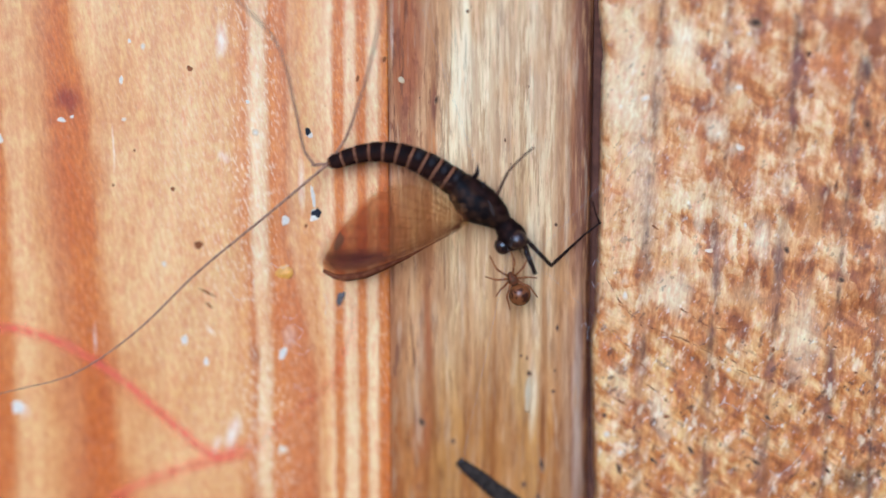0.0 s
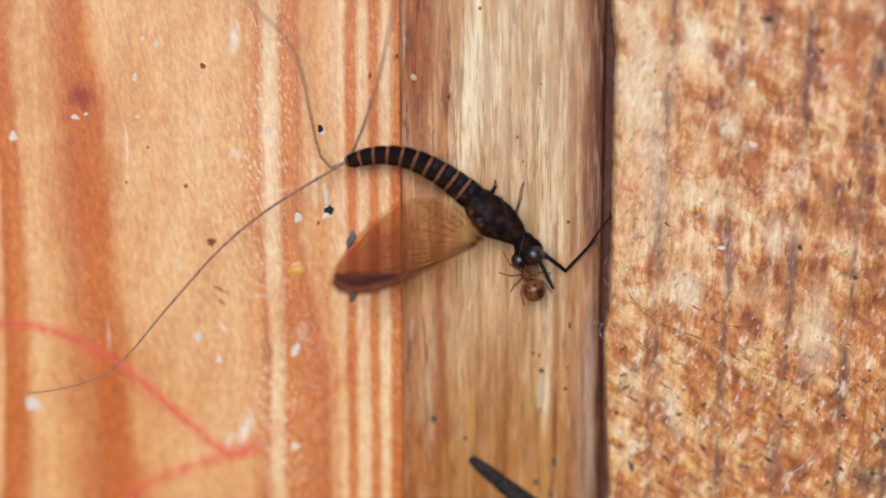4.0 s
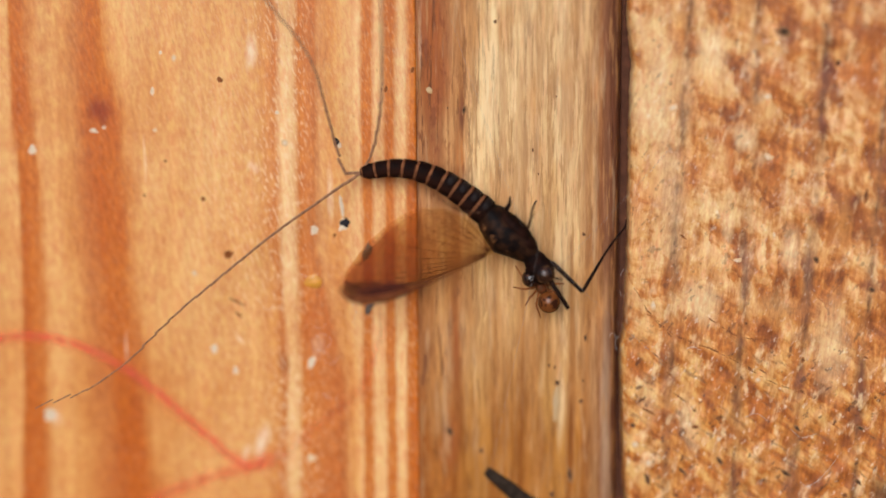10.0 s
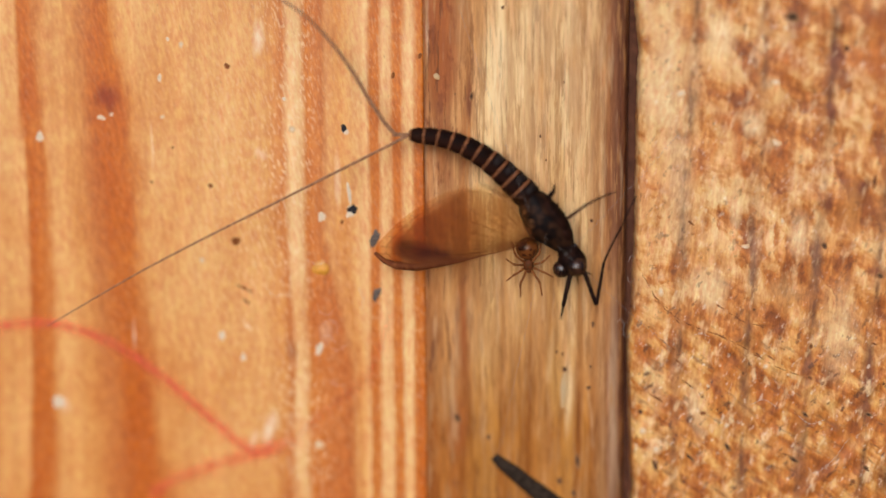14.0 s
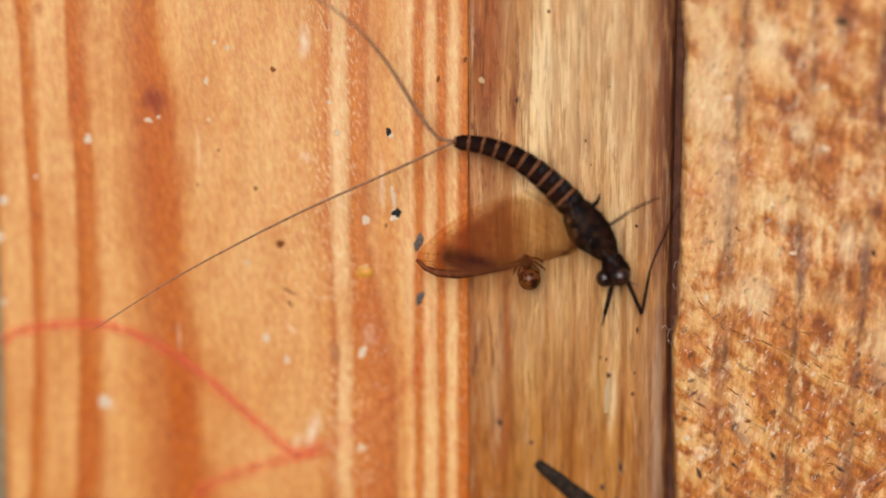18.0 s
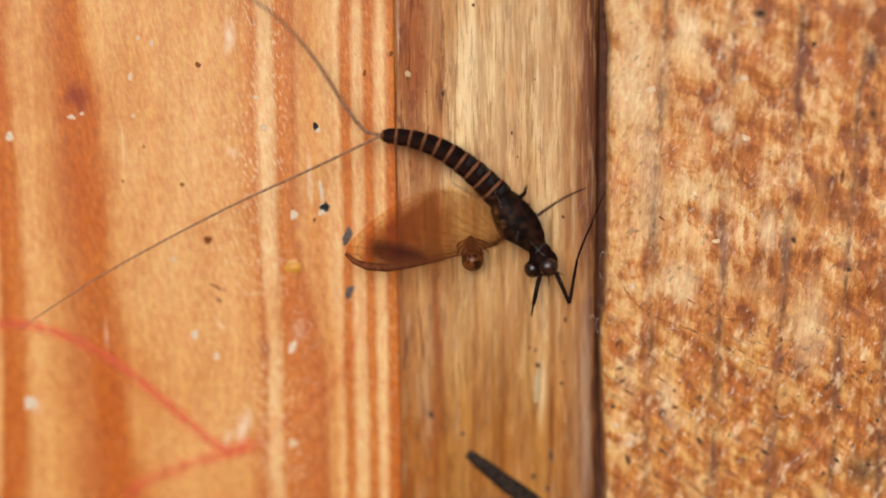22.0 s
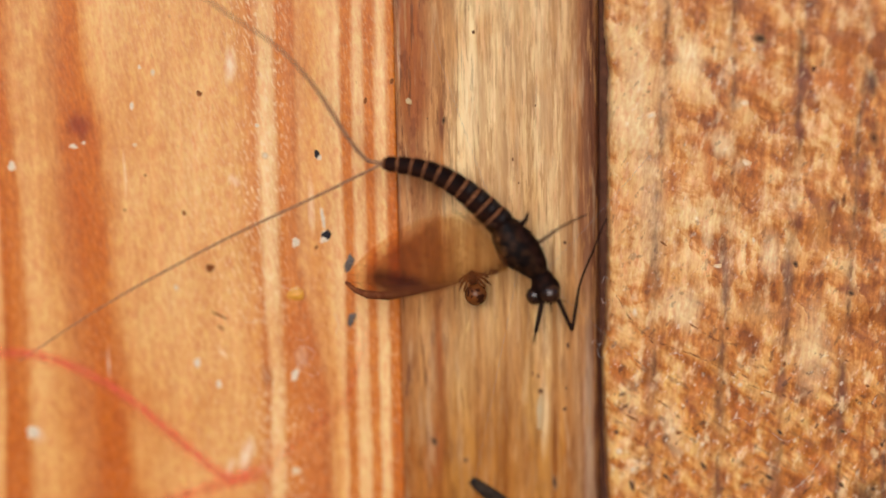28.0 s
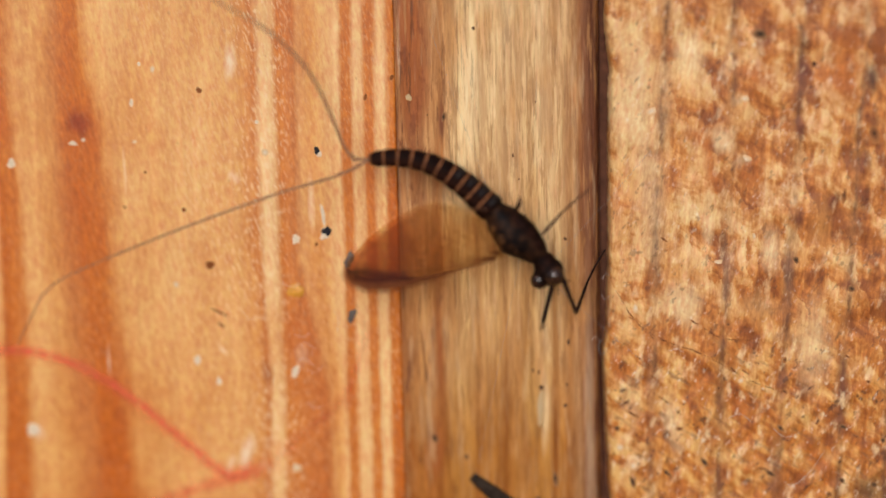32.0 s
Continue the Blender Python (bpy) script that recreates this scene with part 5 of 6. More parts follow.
def chain(start, goals, lengths, inward):
    """Limb pieces of fixed length from start through the goals; what is foreshortened goes into depth."""
    rows, at = [], start
    for goal, length, sign in zip(goals, lengths, inward):
        aim = deep(goal, -at.y)
        d = Vector((aim.x - at.x, 0, aim.z - at.z))
        flat = min(d.length, length * 0.999)
        d = d.normalized() * flat
        dy = sign * math.sqrt(max(length * length - flat * flat, 0))
        dy = min(dy, (0.7 if at.x > 5.95 else -0.15) - at.y) if sign > 0 else max(dy, -2.6 - at.y)
        to = at + Vector((d.x, dy, d.z))
        rows.append(posed(at, to))
        at = to
    return rows


def wing_pose(root, tip, length, h, sign):
    a = deep(root, h)
    d = Vector((tip[0] - root[0], 0, tip[1] - root[1]))
    flat = min(d.length, length * 0.995)
    d = d.normalized() * flat
    d.y = sign * min(math.sqrt(length * length - flat * flat), 2.6 if sign < 0 else h - 0.2)
    x = d.normalized()
    up = Vector((d.z, 0, -d.x))
    z = (up - x * up.dot(x)).normalized()
    m = Matrix((x, z.cross(x), z)).transposed().to_4x4()
    m.translation = a * MM
    return m


def fill(name, anchor):
    """Limbs not given at a key follow from the keys before and after, carried by their anchor."""
    known = [k for k in STANCES if k[name] is not None]
    rel = {k["t"]: [Vector(p) - Vector(k[anchor]) for p in k[name]] for k in known}
    done = {}
    for k in STANCES:
        before = [q for q in known if q["t"] <= k["t"]] or known[:1]
        after = [q for q in known if q["t"] >= k["t"]] or known[-1:]
        a, b = before[-1], after[0]
        f = 0 if b["t"] == a["t"] else (k["t"] - a["t"]) / (b["t"] - a["t"])
        done[k["t"]] = [p.lerp(q, f) + Vector(k[anchor]) for p, q in zip(rel[a["t"]], rel[b["t"]])]
    return done


stance(0, (-2.77, 3.04), (-0.73, 3.33), (1.41, 2.24), (2.90, 1.00), (3.25, 0.44), [(1.75, 0.95)], [(-3.14, -0.92)], [(-2.69, 0.06)], [(3.71, 0.63), (4.58, -0.53), (5.25, 0.00), (6.18, 0.95)], [(3.90, 0.38), (4.22, -1.33), (3.62, -0.01)],
    [(2.67, 1.82), (3.12, 2.82), (3.94, 3.51)], [(-2.84, 3.00), (-5.00, 1.32), (-7.60, -0.79), (-9.85, -2.91), (-12.12, -4.43), (-14.37, -5.06)], [(-2.94, 2.96), (-3.39, 2.83), (-3.84, 3.44), (-4.08, 4.68), (-4.65, 6.94), (-5.99, 8.44)], [(-2.80, 3.16), (-2.41, 3.82), (-2.01, 4.87), (-1.62, 6.09), (-1.22, 7.68), (-0.87, 9.15)])
stance(1, (-2.69, 2.99), (-0.67, 3.18), (1.46, 2.05), (2.99, 0.76), (3.37, 0.22))
stance(3, (-2.79, 2.92), (-0.75, 3.11), (1.46, 1.83), (3.06, 0.39), (3.41, -0.13), [(1.88, 0.39)], [(-3.21, -1.26)], [(-3.03, -1.04)], [(3.83, 0.10), (4.66, -0.96), (5.30, -0.08), (6.18, 0.95)], [(3.93, -0.19), (4.18, -1.35), (3.83, -0.38)], [(2.87, 1.16), (3.06, 1.83), (3.15, 2.12)])
stance(4, (-2.76, 2.94), (-0.72, 3.06), (1.50, 1.72), (3.10, 0.30), (3.46, -0.21), [(1.89, 0.23)], [(-3.29, -1.23)], [(-3.13, -1.03)], [(3.94, -0.01), (4.66, -0.92), (5.37, -0.00), (6.19, 1.14)], [(3.91, -0.44), (4.20, -1.27), (3.81, -0.50)], None,
    [(-2.83, 2.86), (-5.43, 1.37), (-7.23, -0.07), (-9.08, -2.07), (-11.17, -4.35), (-13.24, -5.15), (-15.29, -5.32)], [(-2.91, 2.82), (-3.42, 2.73), (-3.79, 3.40), (-4.04, 4.68), (-4.57, 6.75), (-6.07, 8.35)])
stance(9, (-2.71, 2.99), (-0.70, 3.01), (1.48, 1.67), (3.06, 0.17), (3.38, -0.38), [(1.75, 0.26)], [(-3.38, -1.15)], [(-3.23, -0.95)], [(3.90, 0.17), (4.71, -1.07), (5.39, -0.01), (6.22, 1.24)], [(3.90, -0.51), (4.21, -1.19), (3.96, -0.41)], [(2.90, 1.29), (3.05, 2.10), (3.18, 2.48)],
    [(-2.83, 2.86), (-4.63, 1.93), (-6.43, 0.71), (-8.16, -0.84), (-9.82, -2.60), (-11.09, -4.05), (-12.45, -4.92), (-14.52, -5.24)], [(-2.90, 2.90), (-3.44, 2.97), (-3.78, 3.91), (-4.06, 5.25), (-4.57, 6.96), (-6.22, 8.75)], [(-2.67, 3.05), (-2.37, 3.66), (-1.93, 4.86), (-1.59, 6.09), (-1.27, 7.59), (-0.92, 9.25)])
stance(10.5, (-2.69, 2.96), (-0.66, 2.90), (1.43, 1.44), (2.98, -0.07), (3.31, -0.65), [(1.69, 0.14)], [(-3.36, -1.12)], [(-3.24, -0.93)], [(3.81, 0.09), (4.70, -1.27), (5.37, -0.14), (6.21, 1.16)])
stance(10.8, (-2.85, 3.03), (-0.53, 2.93), (1.38, 1.33), (2.92, -0.18), (3.25, -0.76))
stance(10.9, (-2.42, 3.45), (-0.49, 3.72), (1.42, 2.32), (2.61, 1.03), (2.90, 0.52), [(1.36, 1.45)], [(-3.26, -0.48)], [(-2.82, 0.27)])
stance(11, (-2.37, 3.34), (-0.57, 3.68), (1.40, 2.61), (2.68, 1.32), (3.01, 0.74), [(1.28, 1.32)], [(-3.21, -0.69)], [(-2.40, 0.98)], [(3.78, 0.14), (4.47, -0.79), (5.23, -0.02), (6.09, 1.66)], [(3.20, 0.45), (4.13, -1.14), (3.55, -0.32)], [(2.49, 2.09), (2.68, 2.47), (2.87, 2.57)],
    [(-2.45, 3.19), (-3.78, 2.28), (-4.98, 1.40), (-6.38, 0.42), (-8.21, -0.78), (-10.89, -2.41)], [(-2.60, 3.24), (-2.89, 3.19), (-3.40, 4.21), (-3.69, 5.26), (-4.27, 7.15), (-5.20, 8.66)])
stance(11.1, (-2.20, 3.32), (-0.31, 3.63), (1.46, 2.09), (2.80, 0.74), (3.09, 0.16), [(1.46, 1.20)], [(-3.12, -0.73)], [(-2.24, 0.92)])
stance(11.2, (-2.53, 3.08), (-0.35, 3.15), (1.70, 1.30), (2.85, -0.24), (3.20, -0.87), [(1.66, 0.22)], [(-3.06, -1.06)], [(-2.33, -0.39)])
stance(11.3, (-2.27, 3.14), (-0.19, 2.21), (1.63, 0.10), (2.44, -1.36), (2.79, -1.94), [(1.72, -0.87)], [(-3.16, -1.27)], [(-1.31, -2.77)])
stance(11.4, (-2.03, 3.12), (0.26, 2.54), (1.81, 0.57), (2.50, -0.94), (2.75, -1.49), [(1.79, -0.40)], [(-3.19, -0.13)], [(-1.61, -0.81)])
stance(11.5, (-2.11, 3.18), (-0.19, 2.97), (1.72, 1.53), (3.20, -0.21), (3.45, -0.95), [(1.85, -0.38)], [(-2.96, -1.13)], [(-1.75, -1.81)], [(3.97, -0.79), (4.46, -2.28), (5.02, -0.79), (5.72, 0.89)], [(3.59, -1.38), (3.49, -2.09), (3.84, -1.28)], [(2.81, 1.04), (2.91, 1.72), (2.71, 2.10)],
    [(-2.27, 3.03), (-3.63, 2.76), (-5.40, 2.10), (-7.39, 1.32), (-10.43, -0.07), (-13.96, -2.00)], [(-2.37, 3.03), (-2.95, 3.07), (-3.32, 3.83), (-3.49, 4.98), (-3.94, 6.87), (-4.86, 8.56)])
stance(11.6, (-1.77, 3.76), (0.37, 3.34), (2.09, 1.46), (3.30, -0.16), (3.59, -0.71), [(2.09, -0.05)], [(-2.80, -0.35)], [(-1.49, 0.52)])
stance(12, (-2.14, 3.43), (-0.09, 3.04), (1.94, 1.46), (3.47, -0.26), (3.70, -0.90), [(2.13, -0.26)], [(-3.04, -0.69)], [(-2.49, -0.45)], [(4.18, -0.78), (4.77, -2.17), (5.14, -0.64), (6.01, 1.24)], [(3.74, -1.33), (3.52, -2.23), (3.99, -1.33)], [(3.28, 0.62), (3.47, 1.29), (3.64, 1.77)],
    [(-2.24, 3.22), (-4.39, 2.31), (-6.77, 1.03), (-9.20, -0.60), (-10.95, -1.80), (-13.31, -2.46), (-15.15, -2.55)], [(-2.28, 3.16), (-2.82, 3.12), (-3.35, 3.89), (-3.70, 5.32), (-4.10, 6.64), (-5.01, 8.42)])
stance(12.5, (-1.99, 3.61), (0.08, 3.14), (1.87, 1.34), (3.18, -0.40), (3.43, -1.06), [(1.93, -0.37)], [(-3.09, -1.08)], [(-2.64, -0.78)])
stance(12.6, (-1.63, 3.43), (0.21, 2.20), (1.74, 0.12), (2.91, -1.51), (3.26, -1.94), [(1.89, -1.27)], [(-3.14, -1.30)], [(-1.04, -2.87)])
stance(12.7, (-2.06, 3.07), (-0.00, 2.53), (1.77, 0.91), (3.10, -0.59), (3.45, -1.14), [(1.85, -0.41)], [(-2.89, -0.72)], [(-1.94, -1.21)])
stance(12.8, (-2.18, 2.97), (-0.29, 2.78), (1.33, 0.93), (2.49, -0.62), (2.83, -1.05), [(1.37, -0.23)], [(-3.25, -0.55)], [(-2.54, 0.53)])
stance(12.9, (-2.69, 2.88), (-0.66, 2.76), (1.00, 0.80), (2.12, -0.48), (2.45, -0.75), [(1.10, -0.06)], [(-3.52, -0.37)], [(-3.36, 1.10)])
stance(13, (-2.32, 2.76), (-0.44, 1.76), (1.41, 0.08), (2.89, -1.63), (3.22, -2.12), [(1.64, -1.54)], [(-3.20, -1.38)], [(-1.22, -5.27)], [(3.47, -1.82), (4.34, -2.86), (3.90, -1.45), (3.00, -0.10)], [(3.66, -1.82), (4.00, -0.45), (2.60, -0.07)], [(2.60, -0.07), (3.27, -0.30), (4.00, -0.45)],
    [(-2.50, 2.68), (-4.54, 2.72), (-6.69, 2.63), (-9.68, 2.12), (-12.71, 1.33), (-15.81, 0.40)], [(-2.55, 2.76), (-2.97, 3.24), (-3.34, 4.26), (-3.67, 5.50), (-4.40, 7.20), (-5.57, 8.33)])
stance(13.1, (-2.00, 3.28), (-0.10, 3.47), (1.47, 2.13), (2.60, 0.63), (2.87, 0.05), [(1.39, 1.09)], [(-3.03, -0.37)], [(-2.03, 0.89)])
stance(13.2, (-1.28, 3.78), (0.62, 3.32), (2.18, 1.77), (3.37, 0.42), (3.62, -0.02), [(2.09, 0.71)], [(-2.88, -0.25)], [(-0.51, 1.48)])
stance(13.6, (-1.46, 3.79), (0.61, 3.35), (2.61, 1.68), (3.92, -0.02), (4.11, -0.52), [(2.75, 0.17)], [(-2.72, -0.50)], [(-0.95, 0.32)], [(4.63, -0.60), (4.99, -2.12), (5.16, -0.44), (6.21, 1.70)], [(4.06, -0.93), (3.78, -2.24), (3.74, -2.32)], [(3.85, 0.95), (4.51, 1.49), (5.55, 1.80)],
    [(-1.60, 3.56), (-3.85, 2.55), (-6.23, 1.32), (-9.06, -0.11), (-11.94, -1.63), (-14.89, -3.17)], [(-1.66, 3.60), (-1.98, 3.75), (-2.65, 4.65), (-3.66, 6.33), (-4.78, 7.65), (-6.11, 8.60)], [(-1.62, 3.68), (-2.00, 3.83), (-2.63, 4.71), (-3.64, 6.38), (-4.78, 7.67), (-6.11, 8.60)])
stance(19, (-1.44, 3.71), (0.63, 3.20), (2.62, 1.53), (3.87, -0.19), (4.04, -0.65), [(2.75, -0.01)], [(-2.90, -0.54)], [(-0.75, 0.22)], [(4.54, -0.82), (4.94, -2.13), (5.19, -0.66), (6.12, 1.71)], [(3.90, -1.12), (3.65, -2.31), (3.61, -2.37)], [(3.72, 0.85), (4.43, 1.39), (5.49, 1.81)],
    [(-1.59, 3.52), (-3.73, 2.64), (-6.52, 1.40), (-9.17, 0.08), (-11.46, -1.16), (-13.81, -2.62)], [(-1.63, 3.61), (-1.97, 3.80), (-2.65, 4.64), (-3.69, 6.32), (-4.84, 7.65), (-6.18, 8.60)], [(-1.59, 3.69), (-2.01, 3.88), (-2.63, 4.70), (-3.67, 6.35), (-4.84, 7.66), (-6.18, 8.60)])
again(15.5, 19)
again(24, 19)
again(29.2, 19)
stance(29.4, (-1.54, 3.60), (0.65, 3.15), (2.55, 1.62), (3.91, 0.33), (4.10, -0.18), [(2.76, 0.62)], [(-2.62, -0.30)], [(-1.29, 0.86)])
stance(29.5, (-1.48, 3.51), (0.65, 3.56), (2.61, 2.07), (3.84, 0.51), (4.12, 0.04), [(2.65, 0.89)], [(-2.28, -0.20)], [(-1.17, 0.65)])
stance(29.6, (-1.20, 3.74), (0.74, 3.90), (2.55, 2.46), (3.74, 0.78), (3.96, 0.24), [(2.61, 1.28)], [(-2.18, 0.27)], [(-0.88, 1.81)])
stance(29.7, (-0.52, 4.57), (1.17, 3.09), (2.77, 1.34), (4.39, 0.10), (4.90, -0.20), [(3.04, 0.01)], [(-2.04, -1.20)], [(0.41, -1.62)], [(5.15, -0.20), (5.63, -1.28), (5.15, 0.10), (4.30, 1.10)], [(4.58, -0.59), (4.48, -1.07), (4.38, -0.58)], [(4.39, 0.78), (5.26, 1.15), (5.74, 1.72)])
stance(29.8, (-1.21, 4.12), (0.90, 3.74), (2.66, 2.19), (3.85, 0.63), (4.15, 0.16), [(2.68, 0.80)], [(-2.48, 0.23)], [(-2.18, 1.34)])
stance(30, (-1.68, 3.42), (0.29, 2.99), (2.22, 1.38), (3.83, -0.68), (4.07, -1.27), [(2.43, -0.17)], [(-2.82, -0.60)], [(-2.26, -0.28)], [(4.40, -0.98), (4.91, -2.65), (4.55, -1.20), (3.60, 0.10)], [(3.92, -1.76), (3.77, -2.54), (3.81, -2.35)], [(3.65, 0.40), (3.84, 0.59), (4.04, 0.97)],
    [(-1.87, 3.33), (-2.55, 3.15), (-4.51, 2.54), (-6.48, 1.93), (-8.47, 1.23), (-10.49, 0.37), (-12.53, -0.49), (-13.36, -1.08), (-13.67, -1.54), (-13.52, -1.94)], [(-1.97, 3.37), (-2.35, 3.57), (-2.99, 4.63), (-3.92, 5.69), (-5.68, 7.33), (-7.53, 8.96)], [(-1.93, 3.45), (-2.38, 3.64), (-3.01, 4.69), (-3.94, 5.73), (-5.68, 7.35), (-7.53, 8.96)])
stance(30.3, (-1.19, 4.03), (0.97, 3.57), (2.68, 1.86), (3.95, 0.21), (4.21, -0.30), [(2.80, 0.58)], [(-2.58, 0.06)], [(-2.24, 0.94)])
stance(30.6, (-1.27, 4.06), (0.76, 3.53), (2.64, 1.92), (4.16, 0.25), (4.38, -0.33), [(2.85, 0.56)], [(-2.59, -0.14)], [(-1.98, 0.63)], [(4.86, -0.20), (5.20, -1.97), (5.72, -1.03), (6.34, -0.34)], [(4.23, -0.72), (3.94, -1.95), (3.90, -2.03)], [(4.11, 1.13), (4.50, 1.99), (5.55, 2.55)])
stance(31, (-1.37, 3.91), (0.51, 3.77), (2.55, 2.28), (4.04, 0.65), (4.23, 0.07), [(2.61, 0.87)], [(-2.83, 0.22)], [(-2.63, 0.45)], [(4.67, 0.39), (4.98, -1.56), (5.56, -1.12), (6.31, -0.72)], [(4.22, -0.32), (3.73, -1.55), (3.69, -1.62)], [(4.05, 1.33), (4.44, 1.90), (5.58, 2.56)],
    [(-1.53, 3.72), (-2.54, 3.36), (-4.49, 2.85), (-6.47, 2.11), (-8.47, 1.36), (-10.49, 0.36), (-12.54, -0.70), (-13.18, -1.30), (-13.28, -1.64), (-13.14, -2.00)], [(-1.60, 3.72), (-2.04, 3.88), (-2.69, 4.79), (-3.62, 5.57), (-5.67, 7.41), (-7.32, 9.13)])
stance(31.2, (-1.22, 3.53), (0.72, 3.58), (2.37, 2.50), (3.54, 1.29), (3.94, 0.68), [(2.48, 2.01)], [(-2.87, 2.44)], [(-2.21, 0.35)])
stance(31.3, (-1.67, 3.78), (0.74, 3.03), (2.74, 1.64), (4.31, 0.67), (4.93, 0.18), [(3.20, 1.03)], [(-1.73, -0.62)], [(-1.13, -0.83)])
stance(31.4, (-1.82, 4.54), (0.05, 3.04), (2.04, 1.81), (3.93, 1.27), (4.60, 0.72), [(2.74, 1.03)], [(-1.84, -0.47)], [(-1.67, -0.63)])
stance(31.6, (-2.12, 3.54), (0.26, 3.34), (2.12, 2.01), (3.77, 0.90), (4.13, 0.24), [(2.59, 1.29)], [(-2.23, -0.47)], [(-2.13, -0.21)])
stance(31.5, (-1.56, 3.40), (0.31, 3.66), (2.14, 2.71), (3.73, 1.30), (3.97, 0.76), [(2.19, 1.42)], [(-2.68, 0.18)], [(-2.50, 0.90)], [(4.41, 1.00), (4.59, -0.84), (5.30, -0.17), (6.20, 0.53)], [(3.87, 0.33), (3.82, -1.13), (4.24, -1.27)], [(3.60, 2.07), (4.37, 2.54), (5.60, 2.62)])
stance(32, (-1.87, 3.71), (0.26, 3.48), (2.27, 1.91), (4.03, 0.09), (4.31, -0.50), [(2.63, 0.30)], [(-2.82, -0.32)], [(-2.56, -0.08)], [(4.70, -0.12), (5.16, -1.94), (5.50, -0.81), (6.00, 0.28)], [(4.21, -0.89), (3.91, -2.01), (3.87, -2.08)], [(3.94, 1.06), (4.72, 1.91), (5.58, 2.57)],
    [(-2.07, 3.50), (-2.95, 3.19), (-4.92, 2.64), (-6.90, 1.99), (-8.91, 1.28), (-10.53, 0.67), (-11.96, 0.10), (-13.0, -0.39), (-13.5, -0.8), (-13.8, -1.3)], [(-2.13, 3.52), (-2.54, 3.76), (-3.05, 4.92), (-3.84, 6.65), (-5.10, 8.00), (-6.98, 9.17)], [(-2.08, 3.60), (-2.58, 3.84), (-3.05, 4.96), (-3.84, 6.69), (-5.10, 8.02), (-6.98, 9.17)])

# the spider: time, place, height over the wall, heading of its hind end
SPIDER = [
    (0, (3.50, -1.55), 1.3, -65), (3, (3.57, -1.51), 1.3, -65), (7, (3.56, -1.47), 1.3, -60), (10.5, (3.55, -1.47), 1.3, -60), (10.9, (3.52, -1.46), 1.3, -55), (11.0, (3.54, -1.45), 1.3, -55),
    (11.1, (3.64, -1.31), 1.3, -50), (11.2, (3.36, -1.07), 1.0, -40), (11.3, (3.26, -0.68), 1.3, 0), (11.4, (3.23, -0.62), 1.3, 10), (11.5, (2.91, -0.92), 0.75, -10), (11.6, (2.56, -0.52), 0.75, -30),
    (11.8, (2.57, 0.47), 0.75, -60), (12.5, (2.43, 0.41), 0.75, -60), (12.8, (1.70, -0.11), 1.0, -20), (13.0, (1.95, 0.40), 1.0, 60), (13.1, (1.91, -0.14), 0.75, 70), (13.3, (2.50, 0.02), 0.75, 85),
    (13.6, (2.64, -0.11), 0.75, 95), (14, (2.53, -0.17), 0.75, 95), (14.5, (2.37, -0.36), 0.75, 95), (15, (2.32, -0.28), 0.75, 97), (15.5, (2.13, -0.32), 0.75, 93), (16.0, (2.13, -0.40), 0.75, 85),
    (16.5, (2.09, -0.70), 0.75, 20), (17.0, (1.13, -1.56), 0.75, -45), (17.5, (1.05, -1.70), 0.75, -70), (18, (1.09, -1.09), 0.75, -80),
    (19, (1.03, -1.09), 0.75, -90), (20, (1.28, -0.78), 0.75, -90), (21, (1.46, -0.79), 0.75, -90), (22, (1.59, -0.71), 0.75, -85), (23, (1.86, -0.55), 0.75, -80), (24, (1.91, -0.60), 0.75, -80),
    (26.5, (1.58, -0.85), 0.75, -80), (27.5, (1.75, -0.80), 0.75, -80), (28, (1.63, -0.99), 0.75, -80), (29, (1.68, -0.92), 0.75, -80), (29.2, (1.59, -0.87), 0.75, -80), (29.3, (1.68, -1.64), 1.3, -70),
    (29.4, (2.06, -1.86), 1.0, -50), (29.6, (1.63, -1.63), 1.0, -45), (29.8, (1.17, -1.50), 1.0, -50), (30, (0.99, -1.62), 1.0, -60), (30.3, (0.77, -1.11), 1.3, -100), (30.6, (0.83, -0.34), 0.75, -90),
    (31, (0.96, 0.50), 0.75, -90), (31.5, (1.65, 0.26), 0.75, -80), (32, (2.83, 1.04), 0.75, -70),
]



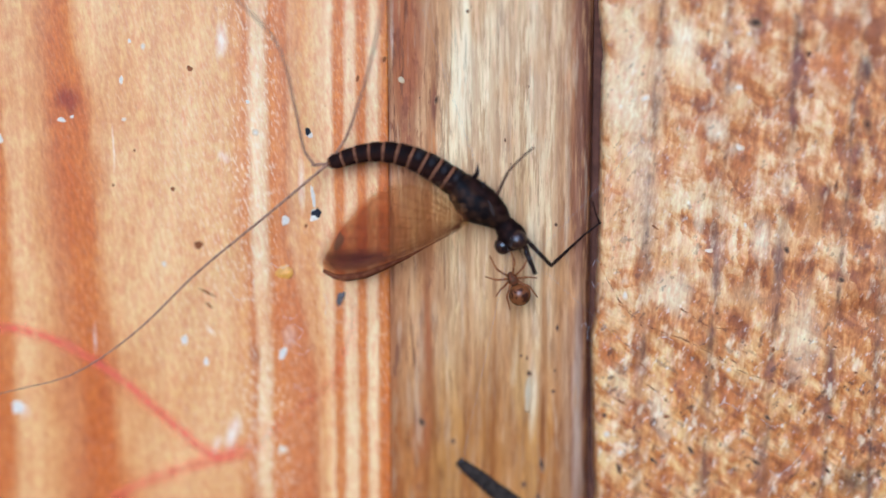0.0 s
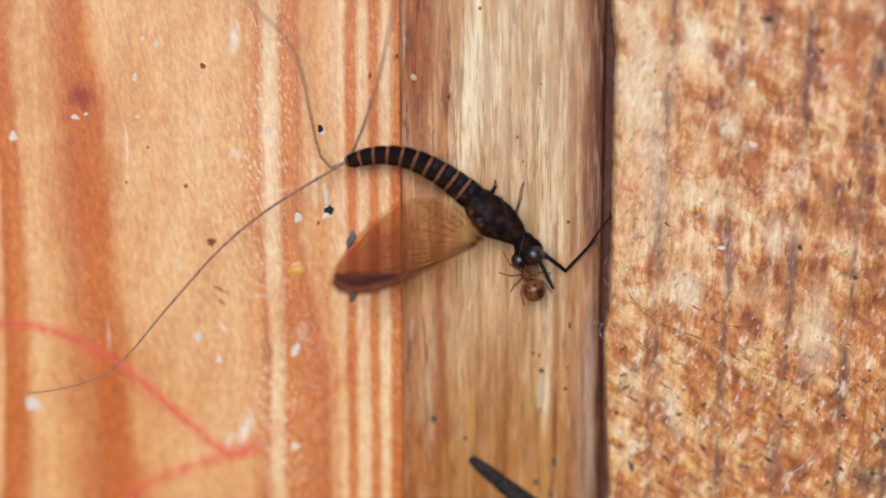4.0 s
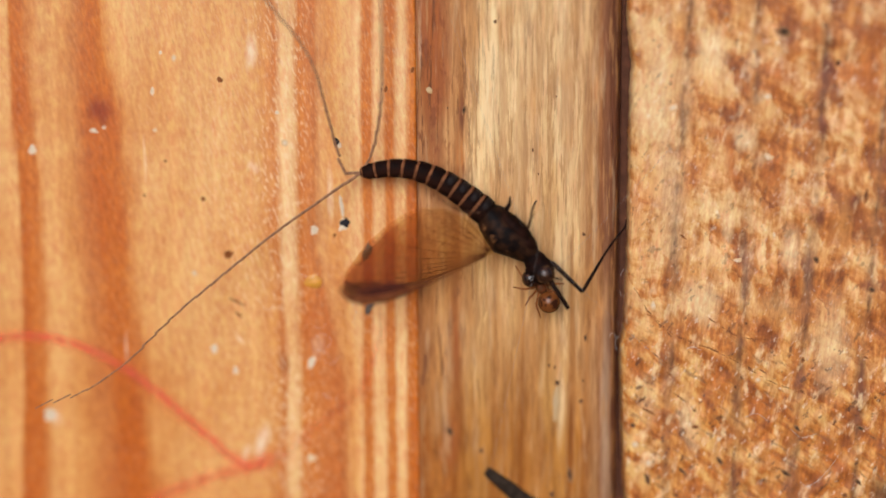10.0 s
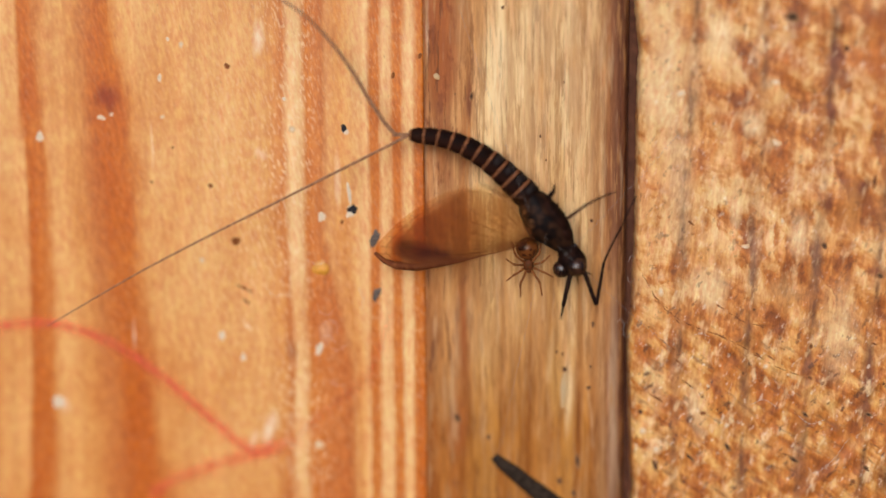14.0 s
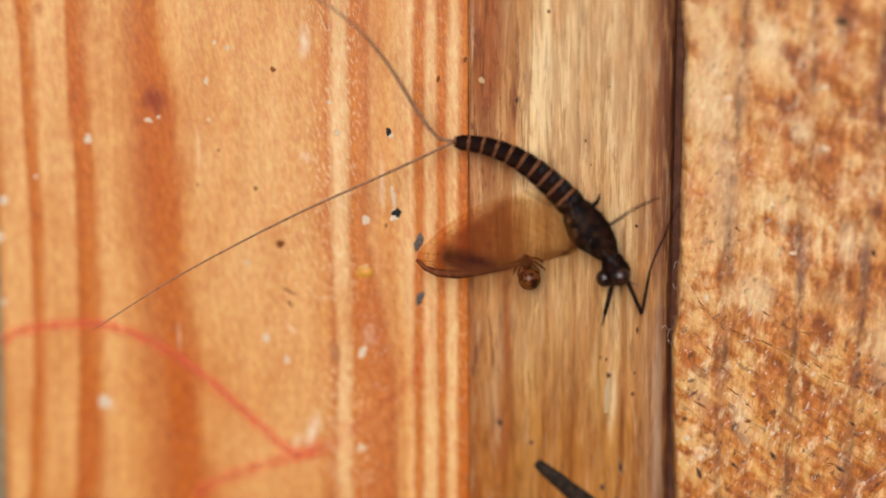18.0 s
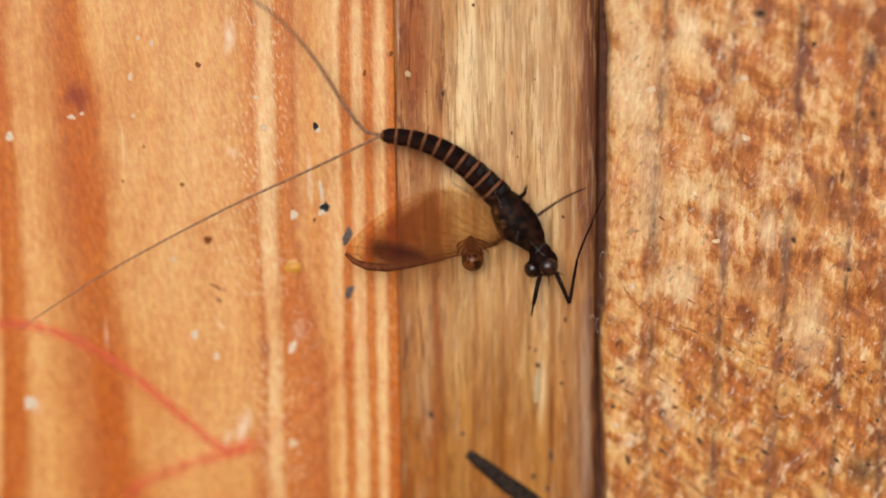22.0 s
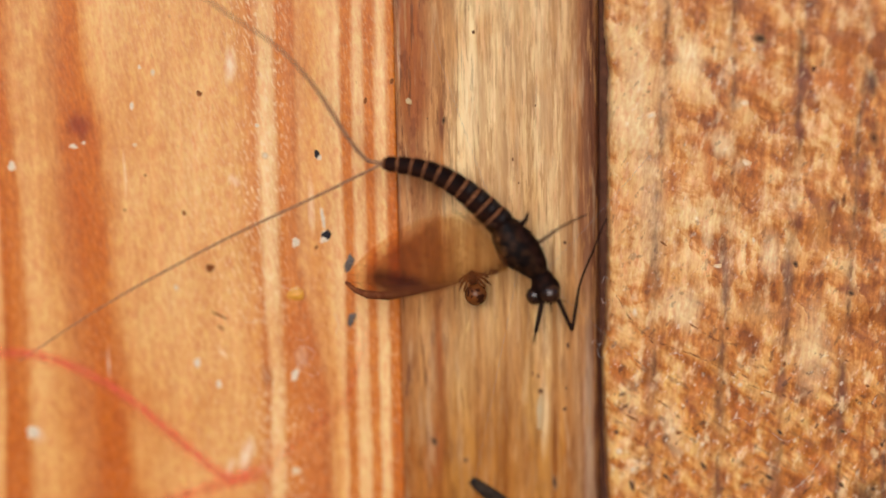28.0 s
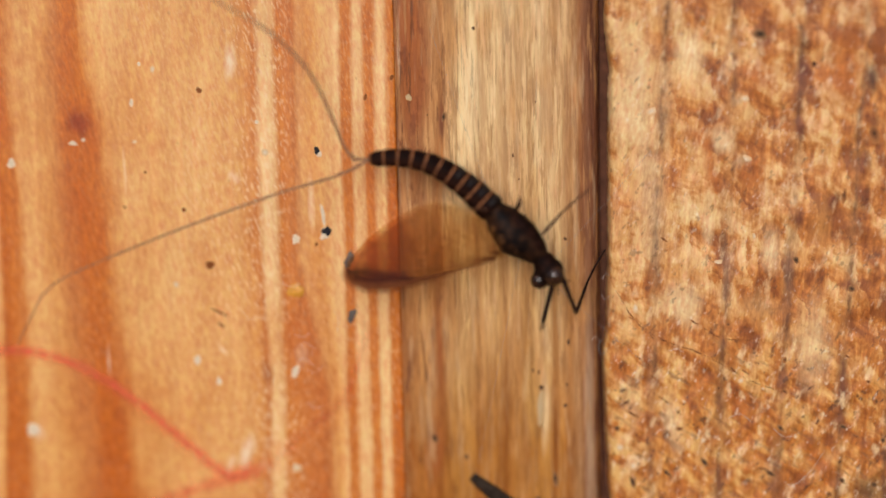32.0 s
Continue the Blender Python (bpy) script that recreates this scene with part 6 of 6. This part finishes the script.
def motions():
    STANCES.sort(key=lambda k: k["t"])
    fore, fore2, mid = fill("fore", "neck"), fill("fore2", "skull"), fill("mid", "neck")
    tail1, tail2, tail3 = fill("tail1", "tip"), fill("tail2", "tip"), fill("tail3", "tip")
    root, wa, wb = fill("root", "neck"), fill("wing_a", "waist"), fill("wing_b", "waist")
    rows = {}

    def put(ob, t, m):
        rows.setdefault(ob, []).append((t, m))

    for k in STANCES:
        t = k["t"]
        body = height(t)
        waist, neck = deep(k["waist"], body), deep(k["neck"], body)
        base = posed((waist + neck) / 2, neck)
        put(mayfly, t, base)
        inv = base.inverted()
        front = (waist + neck) / 2 + (neck - waist).normalized() * 1.08
        off = deep(k["skull"], body) - front
        skull = front + off.normalized() * min(max(off.length, 0.2), 0.5) + Vector((0, -0.05, 0))
        turn = base.copy()
        turn.translation = skull * MM
        put(head, t, inv @ turn)
        tip, mdl, wst = Vector(k["tip"]), Vector(k["middle"]), Vector(k["waist"])
        line = curve_points([wst, mdl.lerp(wst, 0.5) + (mdl - (wst + tip) / 2) * 0.22, mdl, mdl.lerp(tip, 0.5) + (mdl - (wst + tip) / 2) * 0.22, tip], 10)
        for i, seg in enumerate(abdomen):
            a, b = along(line, i * SEG), along(line, (i + 1) * SEG)
            put(seg, t, inv @ posed(deep(a, body), deep(b, body)))
        end = along(line, ABDOMEN)
        for tail, pts, sign, length in ((tails[0], tail1[t], 1, TAIL_LEN[0]), (tails[1], tail2[t], -1, TAIL_LEN[1]), (tails[2], tail3[t], -1.6, TAIL_LEN[2])):
            curve = curve_points([end] + list(pts)[1:], 10)
            step = length / TAILS
            for i, piece in enumerate(tail):
                a, b = along(curve, i * step), along(curve, (i + 1) * step)
                ha, hb = (body + (0.085 if sign > 0 else 0.07) * j for j in (i, i + 1))
                put(piece, t, inv @ posed(deep(a, max(ha, 0.4)), deep(b, max(hb, 0.4) + 0.001)))
        rt = root[t][0]
        put(wings[0], t, inv @ wing_pose(rt, wa[t][0], WING, body + 0.55, 1))
        put(wings[1], t, inv @ wing_pose(rt, wb[t][0], WING * 0.97, body + 0.75, -1))
        snout = Vector((k["skull"][0], k["skull"][1]))
        shoulder = Vector(fore[t][0]).lerp(snout, 0.4)
        knee, ankle, toe = (Vector(p) for p in list(fore[t])[1:4])
        # a foot that reaches far lies stretched out; otherwise its toe dips into the gap
        instep = toe if (toe - ankle).length < FORE_A[2] else ankle + (toe - ankle).normalized() * FORE_A[2]
        for leg, pts, lengths, h, inward in ((foreleg_a, [shoulder, knee, ankle, instep, toe], FORE_A, body + 0.25, (1, 1, 1, 1)), (foreleg_b, [Vector(fore2[t][0]).lerp(snout, 0.5)] + list(fore2[t])[1:], FORE_B, body + 0.1, (-1, -1)), (middle_leg, mid[t], MIDDLE, body + 0.1, (-1, 1))):
            for piece, m in zip(leg, chain(deep(pts[0], h), pts[1:], lengths, inward)):
                put(piece, t, inv @ m)
        for piece, m in zip(hind_leg, chain(deep(k["waist"], body + 0.3), [Vector(k["waist"]) + Vector((-0.9, 0.12)), Vector(k["waist"]) + Vector((-1.7, 0.55))], HIND, (-1, -1))):
            put(piece, t, inv @ m)
    for ob, r in rows.items():
        walk(ob, r)
    for leg, hip, a, side in spider_legs:
        # drawn in, the legs bend back towards the wall
        turn = Vector((math.cos(radians(a)), 0, side * math.sin(radians(a)))).rotation_difference(Vector((0.8, 0.5, 0.1 * side)))
        swing = [Matrix.Translation(hip * MM) @ Euler().to_quaternion().slerp(turn, f * 0.8).to_matrix().to_4x4() for f in (0.0, 0.5, 1.0)]
        walk(leg, [(t, swing[i]) for t, i in ((0, 0), (16.2, 0), (16.8, 1), (17.4, 2), (29.2, 2), (29.35, 1), (29.5, 0), (29.95, 1), (30.3, 0), (30.65, 1), (31, 2), (32, 2))])
    rows = []
    for t, p, h, a in SPIDER:
        # the spider sits lower than its table says
        low = 0.15 + 0.45 * h
        f = (low - h) / (44.9 - h)
        at = Vector((p[0] + (3.2 - p[0]) * f, -low, p[1] + (6.3 - p[1]) * f))
        rows.append((t, posed(at, at + Vector((math.cos(radians(a)), 0, math.sin(radians(a)))))))
    walk(spider, rows)


motions()
